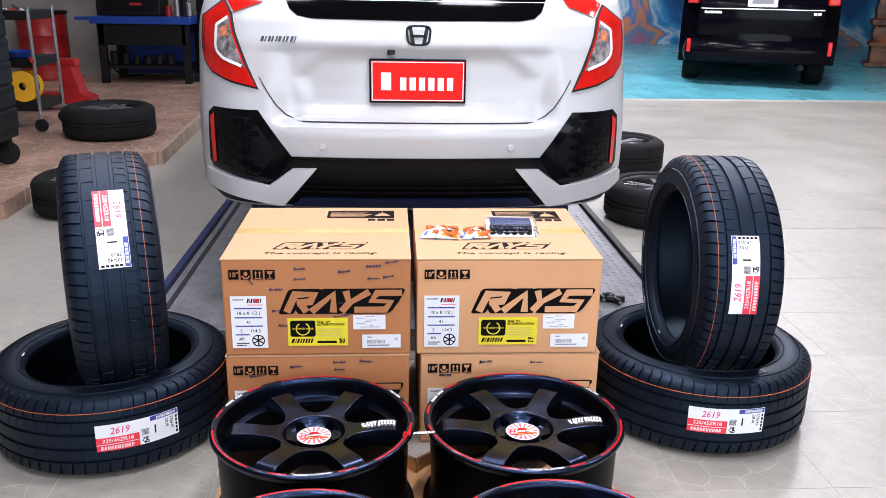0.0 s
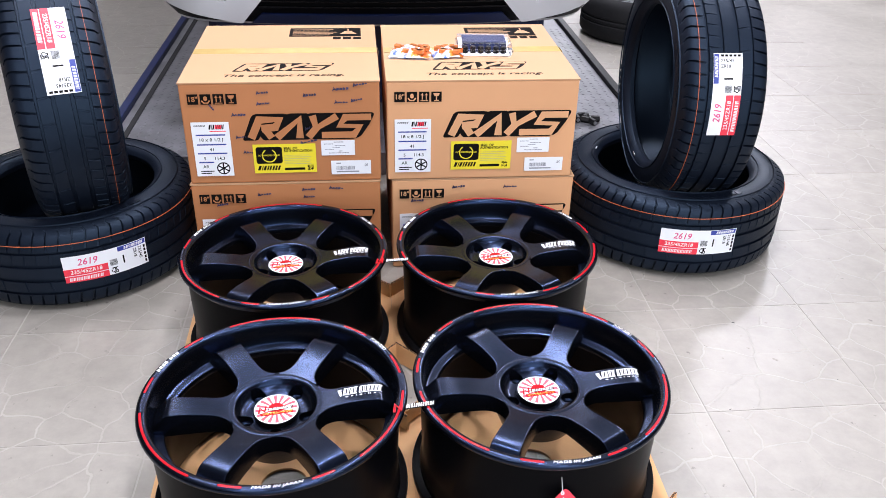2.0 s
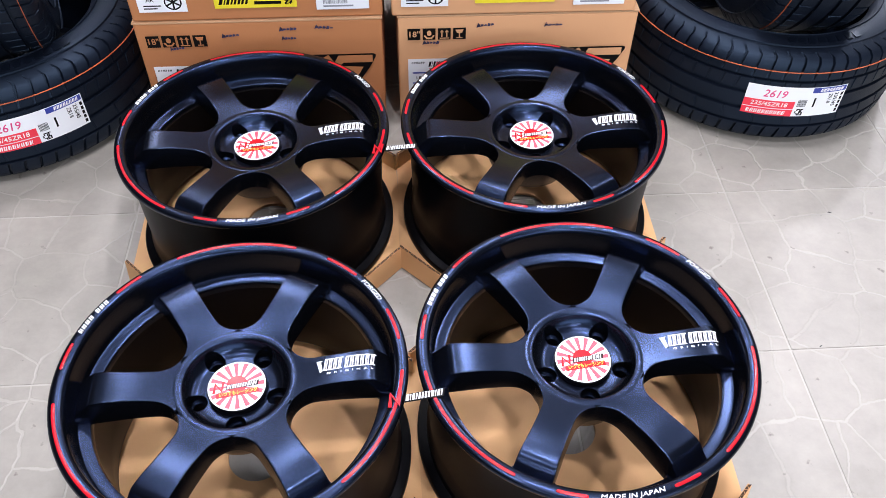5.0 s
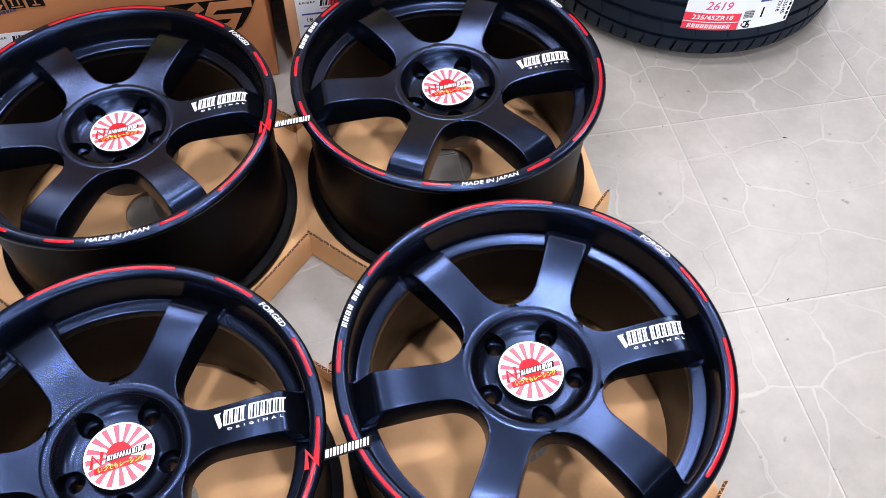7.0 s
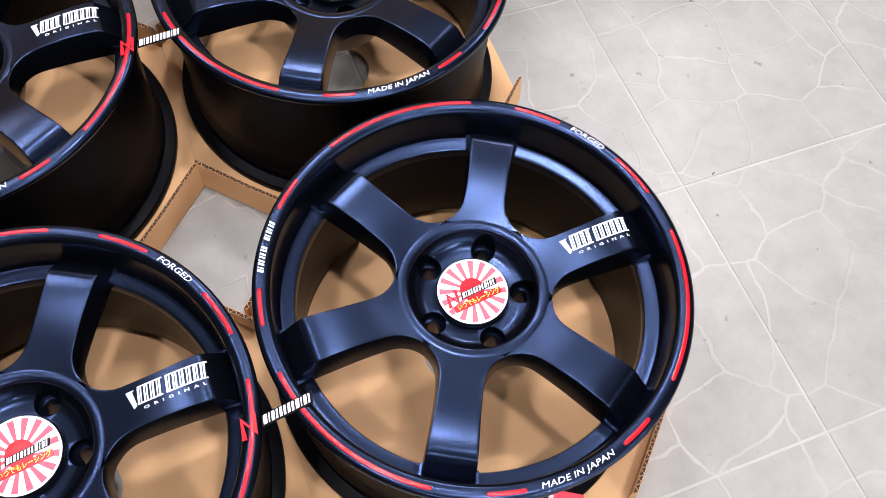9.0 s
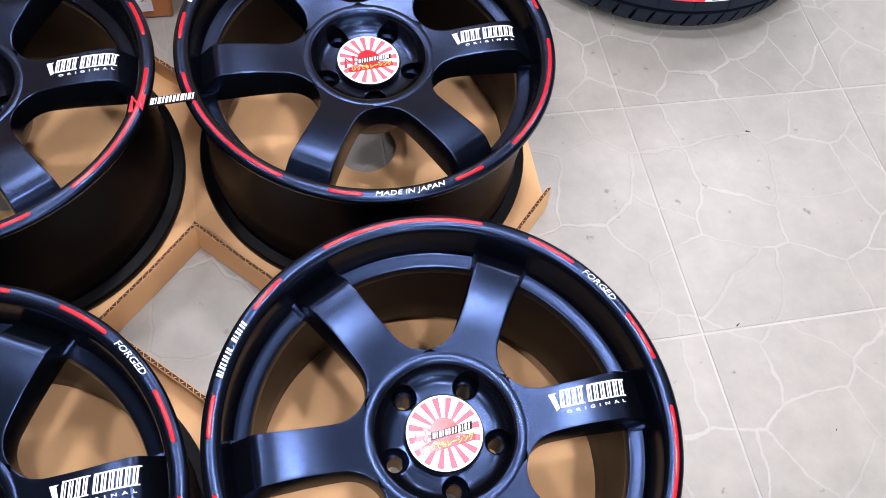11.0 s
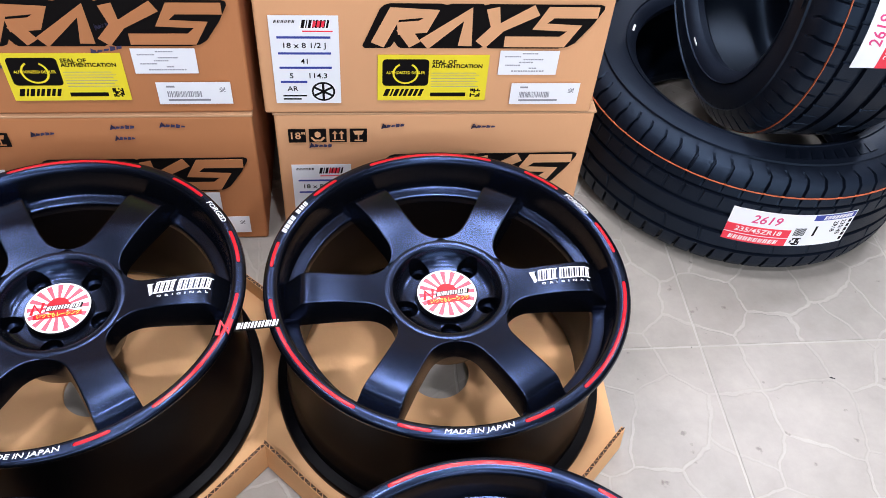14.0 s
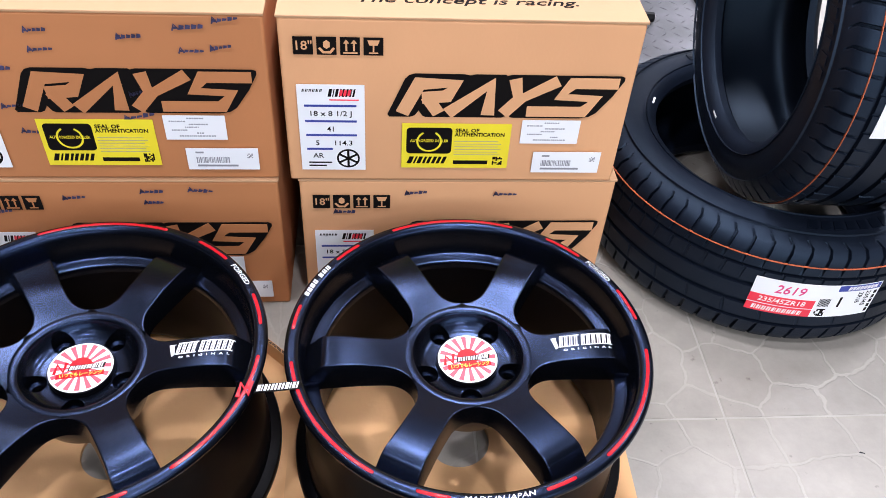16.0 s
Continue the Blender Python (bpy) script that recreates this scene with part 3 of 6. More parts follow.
def build_wheel(label):
    w = thing("alloy_wheel", label, "wheel rim", group="forged wheels laid face up")
    lip = [(0.2275, T - 0.0030), (0.2300, T - 0.0012), (0.2330, T - 0.0003), (0.2365, T), (0.2400, T - 0.0003), (0.2430, T - 0.0014), (0.2448, T - 0.0034), (0.2455, T - 0.0060), (0.2452, T - 0.0095), (0.2430, T - 0.0125), (0.2330, T - 0.0150), (0.2305, T - 0.026),
           (0.2180, T - 0.0600), (0.2025, T - 0.068), (0.2027, T - 0.0600), (0.2042, T - 0.0560), (0.2075, T - 0.0545), (0.2150, T - 0.0540), (0.2196, T - 0.0522), (0.2216, T - 0.0480), (0.2232, T - 0.0300), (0.2247, T - 0.0120), (0.2257, T - 0.0062)]
    barrel = [(0.2305, T - 0.026), (0.2295, 0.195), (0.2280, 0.13), (0.2262, 0.07), (0.2262, 0.046), (0.2290, 0.038), (0.2300, 0.030), (0.2305, 0.017), (0.2440, 0.0140), (0.2455, 0.0115), (0.2455, 0.002), (0.2440, 0.0),
              (0.2270, 0.0), (0.2200, 0.008), (0.2080, 0.03), (0.2030, 0.09), (0.2025, 0.160), (0.2025, T - 0.068), (0.2180, T - 0.0602)]
    part("rim", lathe(bmesh.new(), lip, 144), M_WHEEL, w, smooth=True)
    part("barrel", lathe(bmesh.new(), barrel, 144), M_BARREL, w, smooth=True)
    for k in range(6):
        sp_ob = part("spoke", spoke_mesh(), M_WHEEL, w, smooth=True, m=pose(0, 0, 0, 0, 0, 60 * k))
        foot = arc_band(bmesh.new(), 0.2036, 0.2225, -8.7, 8.7, T - 0.058, T - 0.0470)
        bmesh.ops.bevel(foot, geom=[e for e in foot.edges if e.calc_face_angle(0) > 0.6], offset=0.0034, segments=3, affect="EDGES")
        part("spoke_foot", foot, M_WHEEL, sp_ob, smooth=True)
    hub = lathe(bmesh.new(), [(0, T - 0.052), (0.054, T - 0.052), (0.062, T - 0.0500), (0.0675, T - 0.0455), (0.0715, T - 0.0395), (0.0738, T - 0.0345), (0.0748, T - 0.0312), (0.0755, T - 0.0306), (0.0768, T - 0.02995), (0.0800, T - 0.02955), (0.0860, T - 0.02862), (0.0870, T - 0.0290), (0.0875, T - 0.033), (0.0910, T - 0.064), (0.072, T - 0.112), (0, T - 0.112)], 96, closed=False)
    cutters = []
    for k in range(5):
        a = radians(270 + 72 * k)
        cx, cy = 0.0585 * math.cos(a), 0.0585 * math.sin(a)
        cutters.append(lathe(bmesh.new(), [(0, T - 0.070), (0.0095, T - 0.070), (0.0145, T - 0.064), (0.0145, T), (0, T)], 28, closed=False, m=pose(cx, cy, 0)))
        cutters.append(cyl(bmesh.new(), 0.0086, T - 0.2, T - 0.05, 20, pose(cx, cy, 0)))
    part("hub", cut_holes(hub, cutters), M_WHEEL, w, smooth=True)
    for k in range(5):
        a = radians(270 + 72 * k)
        part("lug_seat", lathe(bmesh.new(), [(0.0088, T - 0.0700), (0.0115, T - 0.0690), (0.0120, T - 0.0655), (0.0108, T - 0.0640), (0.0088, T - 0.0655)], 24, m=pose(0.0585 * math.cos(a), 0.0585 * math.sin(a), 0)), M_WHEEL, w, smooth=True)
    zc = T - 0.0425
    cap = part("centre_cap", cyl(bmesh.new(), 0.0425, T - 0.0525, zc, 64, bevel=0.0012), M_BARREL, w, smooth=True)
    part("sticker", cyl(bmesh.new(), 0.0410, zc, zc + 0.0005, 64), M_WHITE, cap, "round white sticker with red rays")
    bm = bmesh.new()
    for k in range(16):
        arc_band(bm, 0.0125, 0.0385, 22.5 * k - 5.2 + 4, 22.5 * k + 5.2 + 4, zc + 0.0005, zc + 0.0008, 5.5)
    part("ray_print", bm, M_PINKRED, cap, kind="stuff")
    bm = bmesh.new()
    prism(bm, [(0.0145 * math.cos(a), 0.0145 * math.sin(a) + 0.002) for a in np.linspace(0, 2 * math.pi, 36, endpoint=False)], zc + 0.0008, zc + 0.0010)
    part("sun_print", bm, M_RED, cap)
    tilt = pose(0, 0, 0, 0, 0, 6)
    bm = bmesh.new()
    block_mark(bm, 6, 0.046, 0.0082, 0.3, zc + 0.0010, zc + 0.0012, tilt @ pose(-0.0165, -0.0045, 0), gap=0.02)
    part("mark_shadow", bm, M_BLACK_INK, cap)
    bm = bmesh.new()
    glyph_mark(bm, 6, 0.043, 0.0064, 0.3, zc + 0.0012, zc + 0.0014, tilt @ pose(-0.0145, -0.0035, 0), gap=0.14, bold=0.28)
    part("mark_lettering", bm, M_WHITE, cap, kind="stuff")
    bm = bmesh.new()
    stroke(bm, [(-0.0325, -0.0070), (-0.0295, 0.0075), (-0.0215, -0.0055), (-0.0185, 0.0090)], 0.0042, zc + 0.0012, zc + 0.0016, tilt)
    part("mark_zigzag", bm, M_RED, cap)
    bm = words("いつでもレーシング", 0.0078, 0.0003, 0.15, width=0.054)
    bmesh.ops.transform(bm, matrix=tilt @ pose(0.001, -0.0122, zc + 0.0016), verts=bm.verts)
    part("slogan_edge", sliced(sheet(-0.030, -0.0165, 0.030, -0.0085, zc + 0.0009, zc + 0.0011), 1.0), M_RED, cap, m=tilt)
    part("slogan_print", bm, M_YELLOW_INK, cap)
    # lip decals
    for a0, a1 in STRIPES:
        part("red_stripe", domed_stripe(a0, a1), M_RED, w, smooth=True)
    part("lip_lettering", polar(words("FORGED", 0.0096, 0.0006, 0.2, width=0.047, bold=0.0), 0.2362, 31.5), M_WHITE, w, "white lip lettering", m=pose(0, 0, T + 0.0003))
    part("lip_lettering", polar(words("MADE IN JAPAN", 0.0088, 0.0006, 0.2, width=0.084, bold=0.0), 0.2362, -87.5, True), M_WHITE, w, "white lip lettering", m=pose(0, 0, T + 0.0003))
    bm = bmesh.new()
    glyph_mark(bm, 4, 0.034, 0.0068, 0.25, -0.0003, 0.0003, pose(-0.034, -0.0034, 0), gap=0.22, bold=0.20)
    glyph_mark(bm, 3, 0.026, 0.0068, 0.25, -0.0003, 0.0003, pose(0.006, -0.0034, 0), gap=0.22, bold=0.20)
    part("lip_mark", polar(sliced(bm, 0.004), 0.2362, 150.5), M_WHITE, w, "white maker's mark", kind="stuff", m=pose(0, 0, T + 0.0003))
    # spoke decal
    bm = bmesh.new()
    prism(bm, [(0.1150, 0.0150), (0.1195, -0.0045), (0.1235, -0.0020), (0.1215, 0.0135), (0.1240, 0.0150)], 0, 0.0006)
    for u0, u1 in ((0.1250, 0.1515), (0.1550, 0.1985)):
        for v in (0.0156, -0.0022):
            prism(bm, [(u0 + 0.16 * v, v), (u1 + 0.16 * v, v), (u1 + 0.16 * v, v + 0.0014), (u0 + 0.16 * v, v + 0.0014)], 0, 0.0005)
    glyph_mark(bm, 4, 0.027, 0.0165, 0.16, 0, 0.0006, pose(0.1245, -0.0015, 0), gap=0.26, bold=0.12)
    glyph_mark(bm, 6, 0.044, 0.0165, 0.16, 0, 0.0006, pose(0.1545, -0.0010, 0), gap=0.26, bold=0.12)
    bmd = words("O  R  I  G  I  N  A  L", 0.0046, 0.0005, width=0.066)
    bmesh.ops.transform(bmd, matrix=pose(0.162, -0.0075, 0.0003), verts=bmd.verts)
    for v in [*sliced(bm, 0.006).verts, *sliced(bmd, 0.006).verts]:
        v.co.z += spoke_top(v.co.x) + 0.0002
    part("spoke_mark", bm, M_WHITE, w, "white maker's mark", kind="stuff")
    part("spoke_lettering", bmd, M_WHITE, w, "small white lettering")
    # stock sticker on the barrel
    part("stock_sticker", wrapped(sliced(sheet(-0.009, 0.182, 0.009, 0.191, 0, 0.0006), 0.004), 0.2265, -72), M_GREY_INK, w)
    return w


W_LABEL = "matt black six-spoke forged wheel with red lip stripes, lying face-up"
WHEELS = [(-0.248, 2.002, 2.0), (0.273, 2.007, 1.0), (-0.230, 1.468, 3.0), (0.280, 1.487, 1.5)]
wheel = build_wheel(W_LABEL)
wheel.matrix_basis = pose(WHEELS[0][0], WHEELS[0][1], 0.0065, 0, 0, WHEELS[0][2]) @ Matrix.Diagonal((1.016, 1.016, 1, 1))
wheels = [wheel] + [copy_thing(wheel, pose(x, y, 0.0065, 0, 0, a)) for x, y, a in WHEELS[1:]]


# cardboard trays under the wheels
def build_tray():
    t = thing("cardboard_tray", "brown cardboard packing tray with folded corners under a wheel", "cardboard tray", group="packing trays")
    a, c, hole = 0.2612, 0.122, 0.048
    bm = bmesh.new()
    octo = [(a, -a + c), (a, a - c), (a - c, a), (-a + c, a), (-a, a - c), (-a, -a + c), (-a + c, -a), (a - c, -a)]
    inner, outer = [], []
    for k in range(64):
        th = 2 * math.pi * k / 64
        d = Vector((math.cos(th), math.sin(th)))
        s = min(a / max(abs(d.x), 1e-6), a / max(abs(d.y), 1e-6), (2 * a - c) / (abs(d.x) + abs(d.y)))
        outer.append(d * s)
        inner.append(d * hole)
    for z0, z1 in ((0.0, 0.006),):
        grid = [[bm.verts.new((*p, z)) for p in ring] for ring, z in ((inner, z0), (outer, z0), (outer, z1), (inner, z1))]
        for i in range(64):
            j = (i + 1) % 64
            for q in range(4):
                g, h = grid[q], grid[(q + 1) % 4]
                bm.faces.new((g[i], g[j], h[j], h[i]))
    part("base", bm, M_CARD_TRAY, t)
    lean, tall = 84, 0.048
    for k in range(4):
        m = pose(0, 0, 0, 0, 0, 45 + 90 * k) @ pose(0, -(2 * a - c) / math.sqrt(2), 0.002) @ pose(0, 0, 0, lean, 0, 0)
        half = c / math.sqrt(2)
        wide = half + 0.002
        flap = prism(bmesh.new(), [(-half, 0), (0, -0.0005), (half, 0), (wide, tall), (0, tall - 0.003), (-wide, tall)], -0.003, 0.003, m)
        fl = part("corner_flap", flap, M_CARD_TRAY, t)
        edge = prism(bmesh.new(), [(-wide + 0.0003, tall - 0.0002), (0, tall - 0.0032), (wide - 0.0003, tall - 0.0002), (wide - 0.0003, tall + 0.0010), (0, tall - 0.0020), (-wide + 0.0003, tall + 0.0010)], -0.0029, 0.0029, m)
        part("cut_edge", edge, M_CARD, fl, "cut corrugated edge")
        # dark prisms stand for the shaded hollows between flutes
        bm = bmesh.new()
        n = int(2 * wide / 0.0058)
        for q in range(n):
            x = -wide + (q + 0.5) * 2 * wide / n
            sg = 1 if q % 2 else -1
            z = tall + 0.0004 - 0.003 * (1 - abs(x) / wide)
            prism(bm, [(x - 0.0042, -0.0022 * sg), (x, 0.0025 * sg), (x + 0.0042, -0.0022 * sg)][::sg], z, z + 0.0010, m @ pose(0, 0, 0, -90, 0, 0))
        part("corrugation", bm, M_FLUTE_SHADE, fl, "corrugated core painted dark as shade in the flutes", kind="stuff")
    return t


tray = build_tray()
for i, (x, y, a) in enumerate(WHEELS):
    m = pose(x, y, (0.0002, 0.0012, 0.0012, 0.0002)[i], 0, 0, (0.6, -0.5, 1, -0.8)[i])
    if i == 0:
        tray.matrix_basis = m
    else:
        copy_thing(tray, m)


# tags that bridge the lips of two wheels
def build_strip(m):
    s = thing("name_strip", "small red and white cut-out name strip bridging two wheel lips", "sticker", m, "name strips")
    bm = block_mark(bmesh.new(), 6, 0.056, 0.0125, 0.3, 0, 0.0012, pose(-0.020, -0.006, 0), gap=0.0)
    part("backing", bm, M_BLACK_INK, s, kind="stuff")
    bm = glyph_mark(bmesh.new(), 6, 0.053, 0.0092, 0.3, 0.0012, 0.0020, pose(-0.0175, -0.0042, 0), gap=0.12, bold=0.3)
    part("mark_lettering", bm, M_WHITE, s, kind="stuff")
    bm = stroke(bmesh.new(), [(-0.040, -0.009), (-0.036, 0.010), (-0.027, -0.008), (-0.023, 0.011)], 0.0055, 0.0006, 0.0022)
    part("mark_zigzag", bm, M_RED, s)
    return s


strip = build_strip(pose(0.012, 1.930, 0.2512, 0, 0, 5))
copy_thing(strip, pose(0.030, 1.408, 0.2512, 0, 0, 8))


# red swing tags on the front wheels
def build_swing_tag(m, cord):
    s = thing("swing_tag", "red card swing tag with white print hanging on a wheel", "tag", m, "swing tags")
    turn = pose(0, -0.046, 0, 0, 0, 38)
    pts = []
    for qx, qy, a0 in ((0.027, 0.026, 0), (-0.027, 0.026, 90), (-0.027, -0.026, 180), (0.027, -0.026, 270)):
        pts += [(qx + 0.007 * math.cos(radians(a0 + q)), qy + 0.007 * math.sin(radians(a0 + q))) for q in (0, 30, 60, 90)]
    card = part("card", prism(bmesh.new(), pts, 0, 0.0008, turn), M_LABEL_RED, s)
    bm = bmesh.new()
    for k in range(6):
        join(bm, sheet(-0.026, -0.026 + k * 0.0052, 0.026 - 0.004 * (k % 3), -0.0238 + k * 0.0052, 0.0008, 0.0012), turn)
    block_mark(bm, 5, 0.044, 0.011, 0.25, 0.0008, 0.0012, turn @ pose(-0.025, 0.012, 0), gap=0.2)
    part("print", bm, M_WHITE, card)
    part("eyelet", lathe(bmesh.new(), [(0.0016, 0), (0.0034, 0), (0.0034, 0.0016), (0.0016, 0.0016)], 16, m=pose(0, -0.008, 0)), M_WHITE, card)
    part("cord", rod(bmesh.new(), (0, -0.004, 0.0005), cord, 0.0007, 6), M_WHITE, s)
    return s


build_swing_tag(pose(-0.232, 1.229, 0.190, 72, 0, -12), (0.000, 0.040, 0.0))
build_swing_tag(pose(0.276, 1.247, 0.188, 70, 0, 8), (0.0, 0.040, 0.0))

# ---- cartons ----
BW, BD, BH = 0.510, 0.532, 0.283


def carton_logo(name, t, label, mat_in, w, h, z, m):
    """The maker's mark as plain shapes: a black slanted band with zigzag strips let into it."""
    sh = 0.42

    def P(u, v):
        return (u * w + sh * v * h, v * h)
    rim = [P(u, v) for u, v in ((-0.010, 0.04), (0.004, -0.02), (0.100, -0.02), (0.118, 0.02), (0.122, 0.14), (0.150, 0.02), (0.168, -0.02), (0.520, -0.02), (0.545, 0.04), (0.560, -0.01), (0.575, -0.02),
                                 (0.885, -0.02), (0.925, 0.02), (0.948, 0.12), (0.972, 0.56), (0.978, 0.92), (0.970, 1.0), (0.950, 1.03), (0.455, 1.03), (0.435, 1.0), (0.425, 1.03), (0.290, 1.03), (0.270, 1.0),
                                 (0.240, 1.03), (0.020, 1.03), (-0.002, 0.99), (-0.012, 0.90))]
    band = part(name, prism(bmesh.new(), rim, z, z + 0.0004, m), M_BLACK_INK, t, label)
    lines = (([P(0.055, 0.14), P(0.062, 0.80), P(0.225, 0.80), P(0.215, 0.50), P(0.125, 0.46)], 0.29), ([P(0.140, 0.42), P(0.205, 0.14)], 0.27),
             ([P(0.270, 0.13), P(0.385, 0.80), P(0.442, 0.13)], 0.29), ([P(0.490, 0.86), P(0.550, 0.44), P(0.668, 0.86)], 0.27), ([P(0.550, 0.44), P(0.522, 0.14)], 0.27),
             ([P(0.945, 0.85), P(0.750, 0.85), P(0.735, 0.52), P(0.900, 0.48), P(0.882, 0.15), P(0.635, 0.15)], 0.255))
    for k, (pts, wide) in enumerate(lines):
        part("mark_strip", stroke(bmesh.new(), pts, wide * h, z + 0.0004, z + 0.0008 + 0.00008 * k, m), mat_in, band)


def build_carton(m, label, smudges, seed, card):
    rng = random.Random(seed)
    t = thing("wheel_carton", label, "cardboard box", m, "stacked wheel cartons")
    bm = box(bmesh.new(), 0, 0, 0.001, BW, BD, BH - 0.004)
    bmesh.ops.subdivide_edges(bm, edges=bm.edges, cuts=7, use_grid_fill=True)
    for v in bm.verts:
        u, y, zz = v.co.x / BW, v.co.y / BD, v.co.z / BH
        k = 0.0035 * math.sin(math.pi * min(max(zz, 0), 1))
        if v.co.y < 1e-4:
            v.co.y -= k * math.sin(math.pi * u)
        if v.co.x < 1e-4:
            v.co.x -= k * math.sin(math.pi * y)
        if v.co.x > BW - 1e-4:
            v.co.x += k * math.sin(math.pi * y)
    body = part("body", bm, card, t, smooth=True)
    soft = body.modifiers.new("soft_edges", "BEVEL")
    soft.width, soft.segments, soft.limit_method, soft.angle_limit = 0.004, 3, "ANGLE", radians(50)
    half = BD / 2
    for y0, y1, s in ((-0.0015, half - 0.001, 1), (half + 0.001, BD + 0.0015, -1)):
        bm = box(bmesh.new(), -0.0015, y0, BH - 0.004, BW + 0.0015, y1, BH, 0.0012)
        part("top_flap", bm, M_CARD_TOP, t)
    part("tape", box(bmesh.new(), 0.0, half - 0.024, BH, BW, half + 0.024, BH + 0.0006), M_TAPE, t, "yellowed packing tape")
    part("tape_end", box(bmesh.new(), BW + 0.004, half - 0.024, BH - 0.07, BW + 0.0046, half + 0.024, BH), M_TAPE, t)
    face = pose(0, -0.0042, 0, 90, 0, 0)
    # handling marks
    marks = []
    for k in range(4):
        x = 0.020 + k * 0.0322
        marks.append(part("handling_mark", join(bmesh.new(), sheet(x, 0.226, x + 0.0272, 0.2535, 0, 0.0005), face), M_BLACK_INK, t, "black handling pictogram"))
    part("pictogram", join(bmesh.new(), words('18"', 0.0195, 0.0004), face @ pose(0.0335, 0.2395, 0.0007)), card, marks[0])
    x = 0.0522
    bw = stroke(bmesh.new(), [(x + 0.004, 0.236), (x + 0.009, 0.230), (x + 0.0185, 0.230), (x + 0.0232, 0.236)], 0.0035, 0.0005, 0.0008, face)
    prism(bw, [(x + 0.0090, 0.2385), (x + 0.0136, 0.2355), (x + 0.0182, 0.2385), (x + 0.0182, 0.2455), (x + 0.0136, 0.2490), (x + 0.0090, 0.2455)], 0.0005, 0.0008, face)
    part("pictogram", bw, card, marks[1])
    bw = bmesh.new()
    for k in (0, 1):
        x = 0.0844 + 0.0085 + k * 0.0105
        stroke(bw, [(x, 0.233), (x, 0.246)], 0.0026, 0.0005, 0.0008, face)
        prism(bw, [(x - 0.0042, 0.244), (x + 0.0042, 0.244), (x, 0.2500)], 0.0005, 0.0008, face)
    join(bw, sheet(0.0885, 0.2285, 0.1080, 0.2305, 0.0005, 0.0008), face)
    part("pictogram", bw, card, marks[2])
    x = 0.1166 + 0.0136
    bw = prism(bmesh.new(), [(x - 0.0085, 0.2495), (x + 0.0085, 0.2495), (x + 0.0055, 0.2415), (x - 0.0055, 0.2415)], 0.0005, 0.0008, face)
    stroke(bw, [(x, 0.2415), (x, 0.2320)], 0.0022, 0.0005, 0.0008, face)
    join(bw, sheet(x - 0.0065, 0.2288, x + 0.0065, 0.2308, 0.0005, 0.0008), face)
    part("pictogram", bw, card, marks[3])
    # big mark
    carton_logo("maker_mark", t, "large black slanted maker's mark", card, 0.322, 0.070, 0, face @ pose(0.152, 0.126, 0))
    # size label
    lab = part("size_label", join(bmesh.new(), sheet(0.020, 0.025, 0.117, 0.178, 0, 0.0006), face), M_PAPER, t, "white size label")
    bm = bmesh.new()
    for v, u1 in ((0.1405, 0.105), (0.1135, 0.105), (0.0885, 0.105), (0.0630, 0.068)):
        join(bm, sheet(0.0295, v, u1, v + 0.0036, 0.0006, 0.0009), face)
    part("rule", bm, M_LABEL_BLUE, lab)
    bm = bmesh.new()
    for tx, u, v, s, wd in (("18 x 8 1/2 J", 0.067, 0.1285, 0.0125, 0.060), ("41", 0.067, 0.1010, 0.0125, None), ("5", 0.046, 0.0755, 0.0125, None), ("114.3", 0.084, 0.0755, 0.0125, 0.026), ("AR", 0.046, 0.0520, 0.0125, None)):
        join(bm, words(tx, s, 0.0003, width=wd), face @ pose(u, v, 0.0008))
    for k in range(2):
        join(bm, sheet(0.031, 0.038 - 0.006 * k, 0.066 - 0.008 * k, 0.0405 - 0.006 * k, 0.0006, 0.0009), face)
    # drawing of the wheel
    cx, cy = 0.091, 0.047
    ring = arc_band(bmesh.new(), 0.0145, 0.0175, 0, 360, 0.0006, 0.0009, 12)
    join(bm, ring, face @ pose(cx, cy, 0))
    for k in range(6):
        stroke(bm, [(cx, cy), (cx + 0.015 * math.cos(radians(60 * k + 30)), cy + 0.015 * math.sin(radians(60 * k + 30)))], 0.0036, 0.0006, 0.0009, face)
    glyph_mark(bm, 4, 0.040, 0.0130, 0.2, 0.0006, 0.0009, face @ pose(0.064, 0.158, 0), gap=0.12, bold=0.3)
    glyph_mark(bm, 6, 0.030, 0.0045, 0.3, 0.0006, 0.0009, face @ pose(0.027, 0.166, 0), gap=0.3)
    part("label_print", bm, M_BLACK_INK, lab, kind="stuff")
    join(bm := bmesh.new(), sheet(0.066, 0.1515, 0.1085, 0.1535, 0.0006, 0.0009), face)
    block_mark(bm, 3, 0.018, 0.010, 0.2, 0.0009, 0.0011, face @ pose(0.080, 0.1595, 0), gap=0.3)
    part("label_accent", bm, M_LABEL_RED, lab)
    # yellow seal
    seal = part("seal_label", join(bmesh.new(), sheet(0.172, 0.030, 0.337, 0.113, 0, 0.0006), face), M_YELLOW, t, "yellow seal label")
    bm = bmesh.new()
    ox, oy, ow, oh, r = 0.179, 0.0575, 0.069, 0.0480, 0.006
    pts = []
    for qx, qy, a0 in ((ox + ow - r, oy + oh - r, 0), (ox + r, oy + oh - r, 90), (ox + r, oy + r, 180), (ox + ow - r, oy + r, 270)):
        pts += [(qx + r * math.cos(radians(a0 + s)), qy + r * math.sin(radians(a0 + s))) for s in (0, 30, 60, 90)]
    prism(bm, pts, 0.0006, 0.0009, face)
    join(bm, words("SEAL OF", 0.0092, 0.0003, width=0.036, bold=0.03), face @ pose(0.2705, 0.1005, 0.0008))
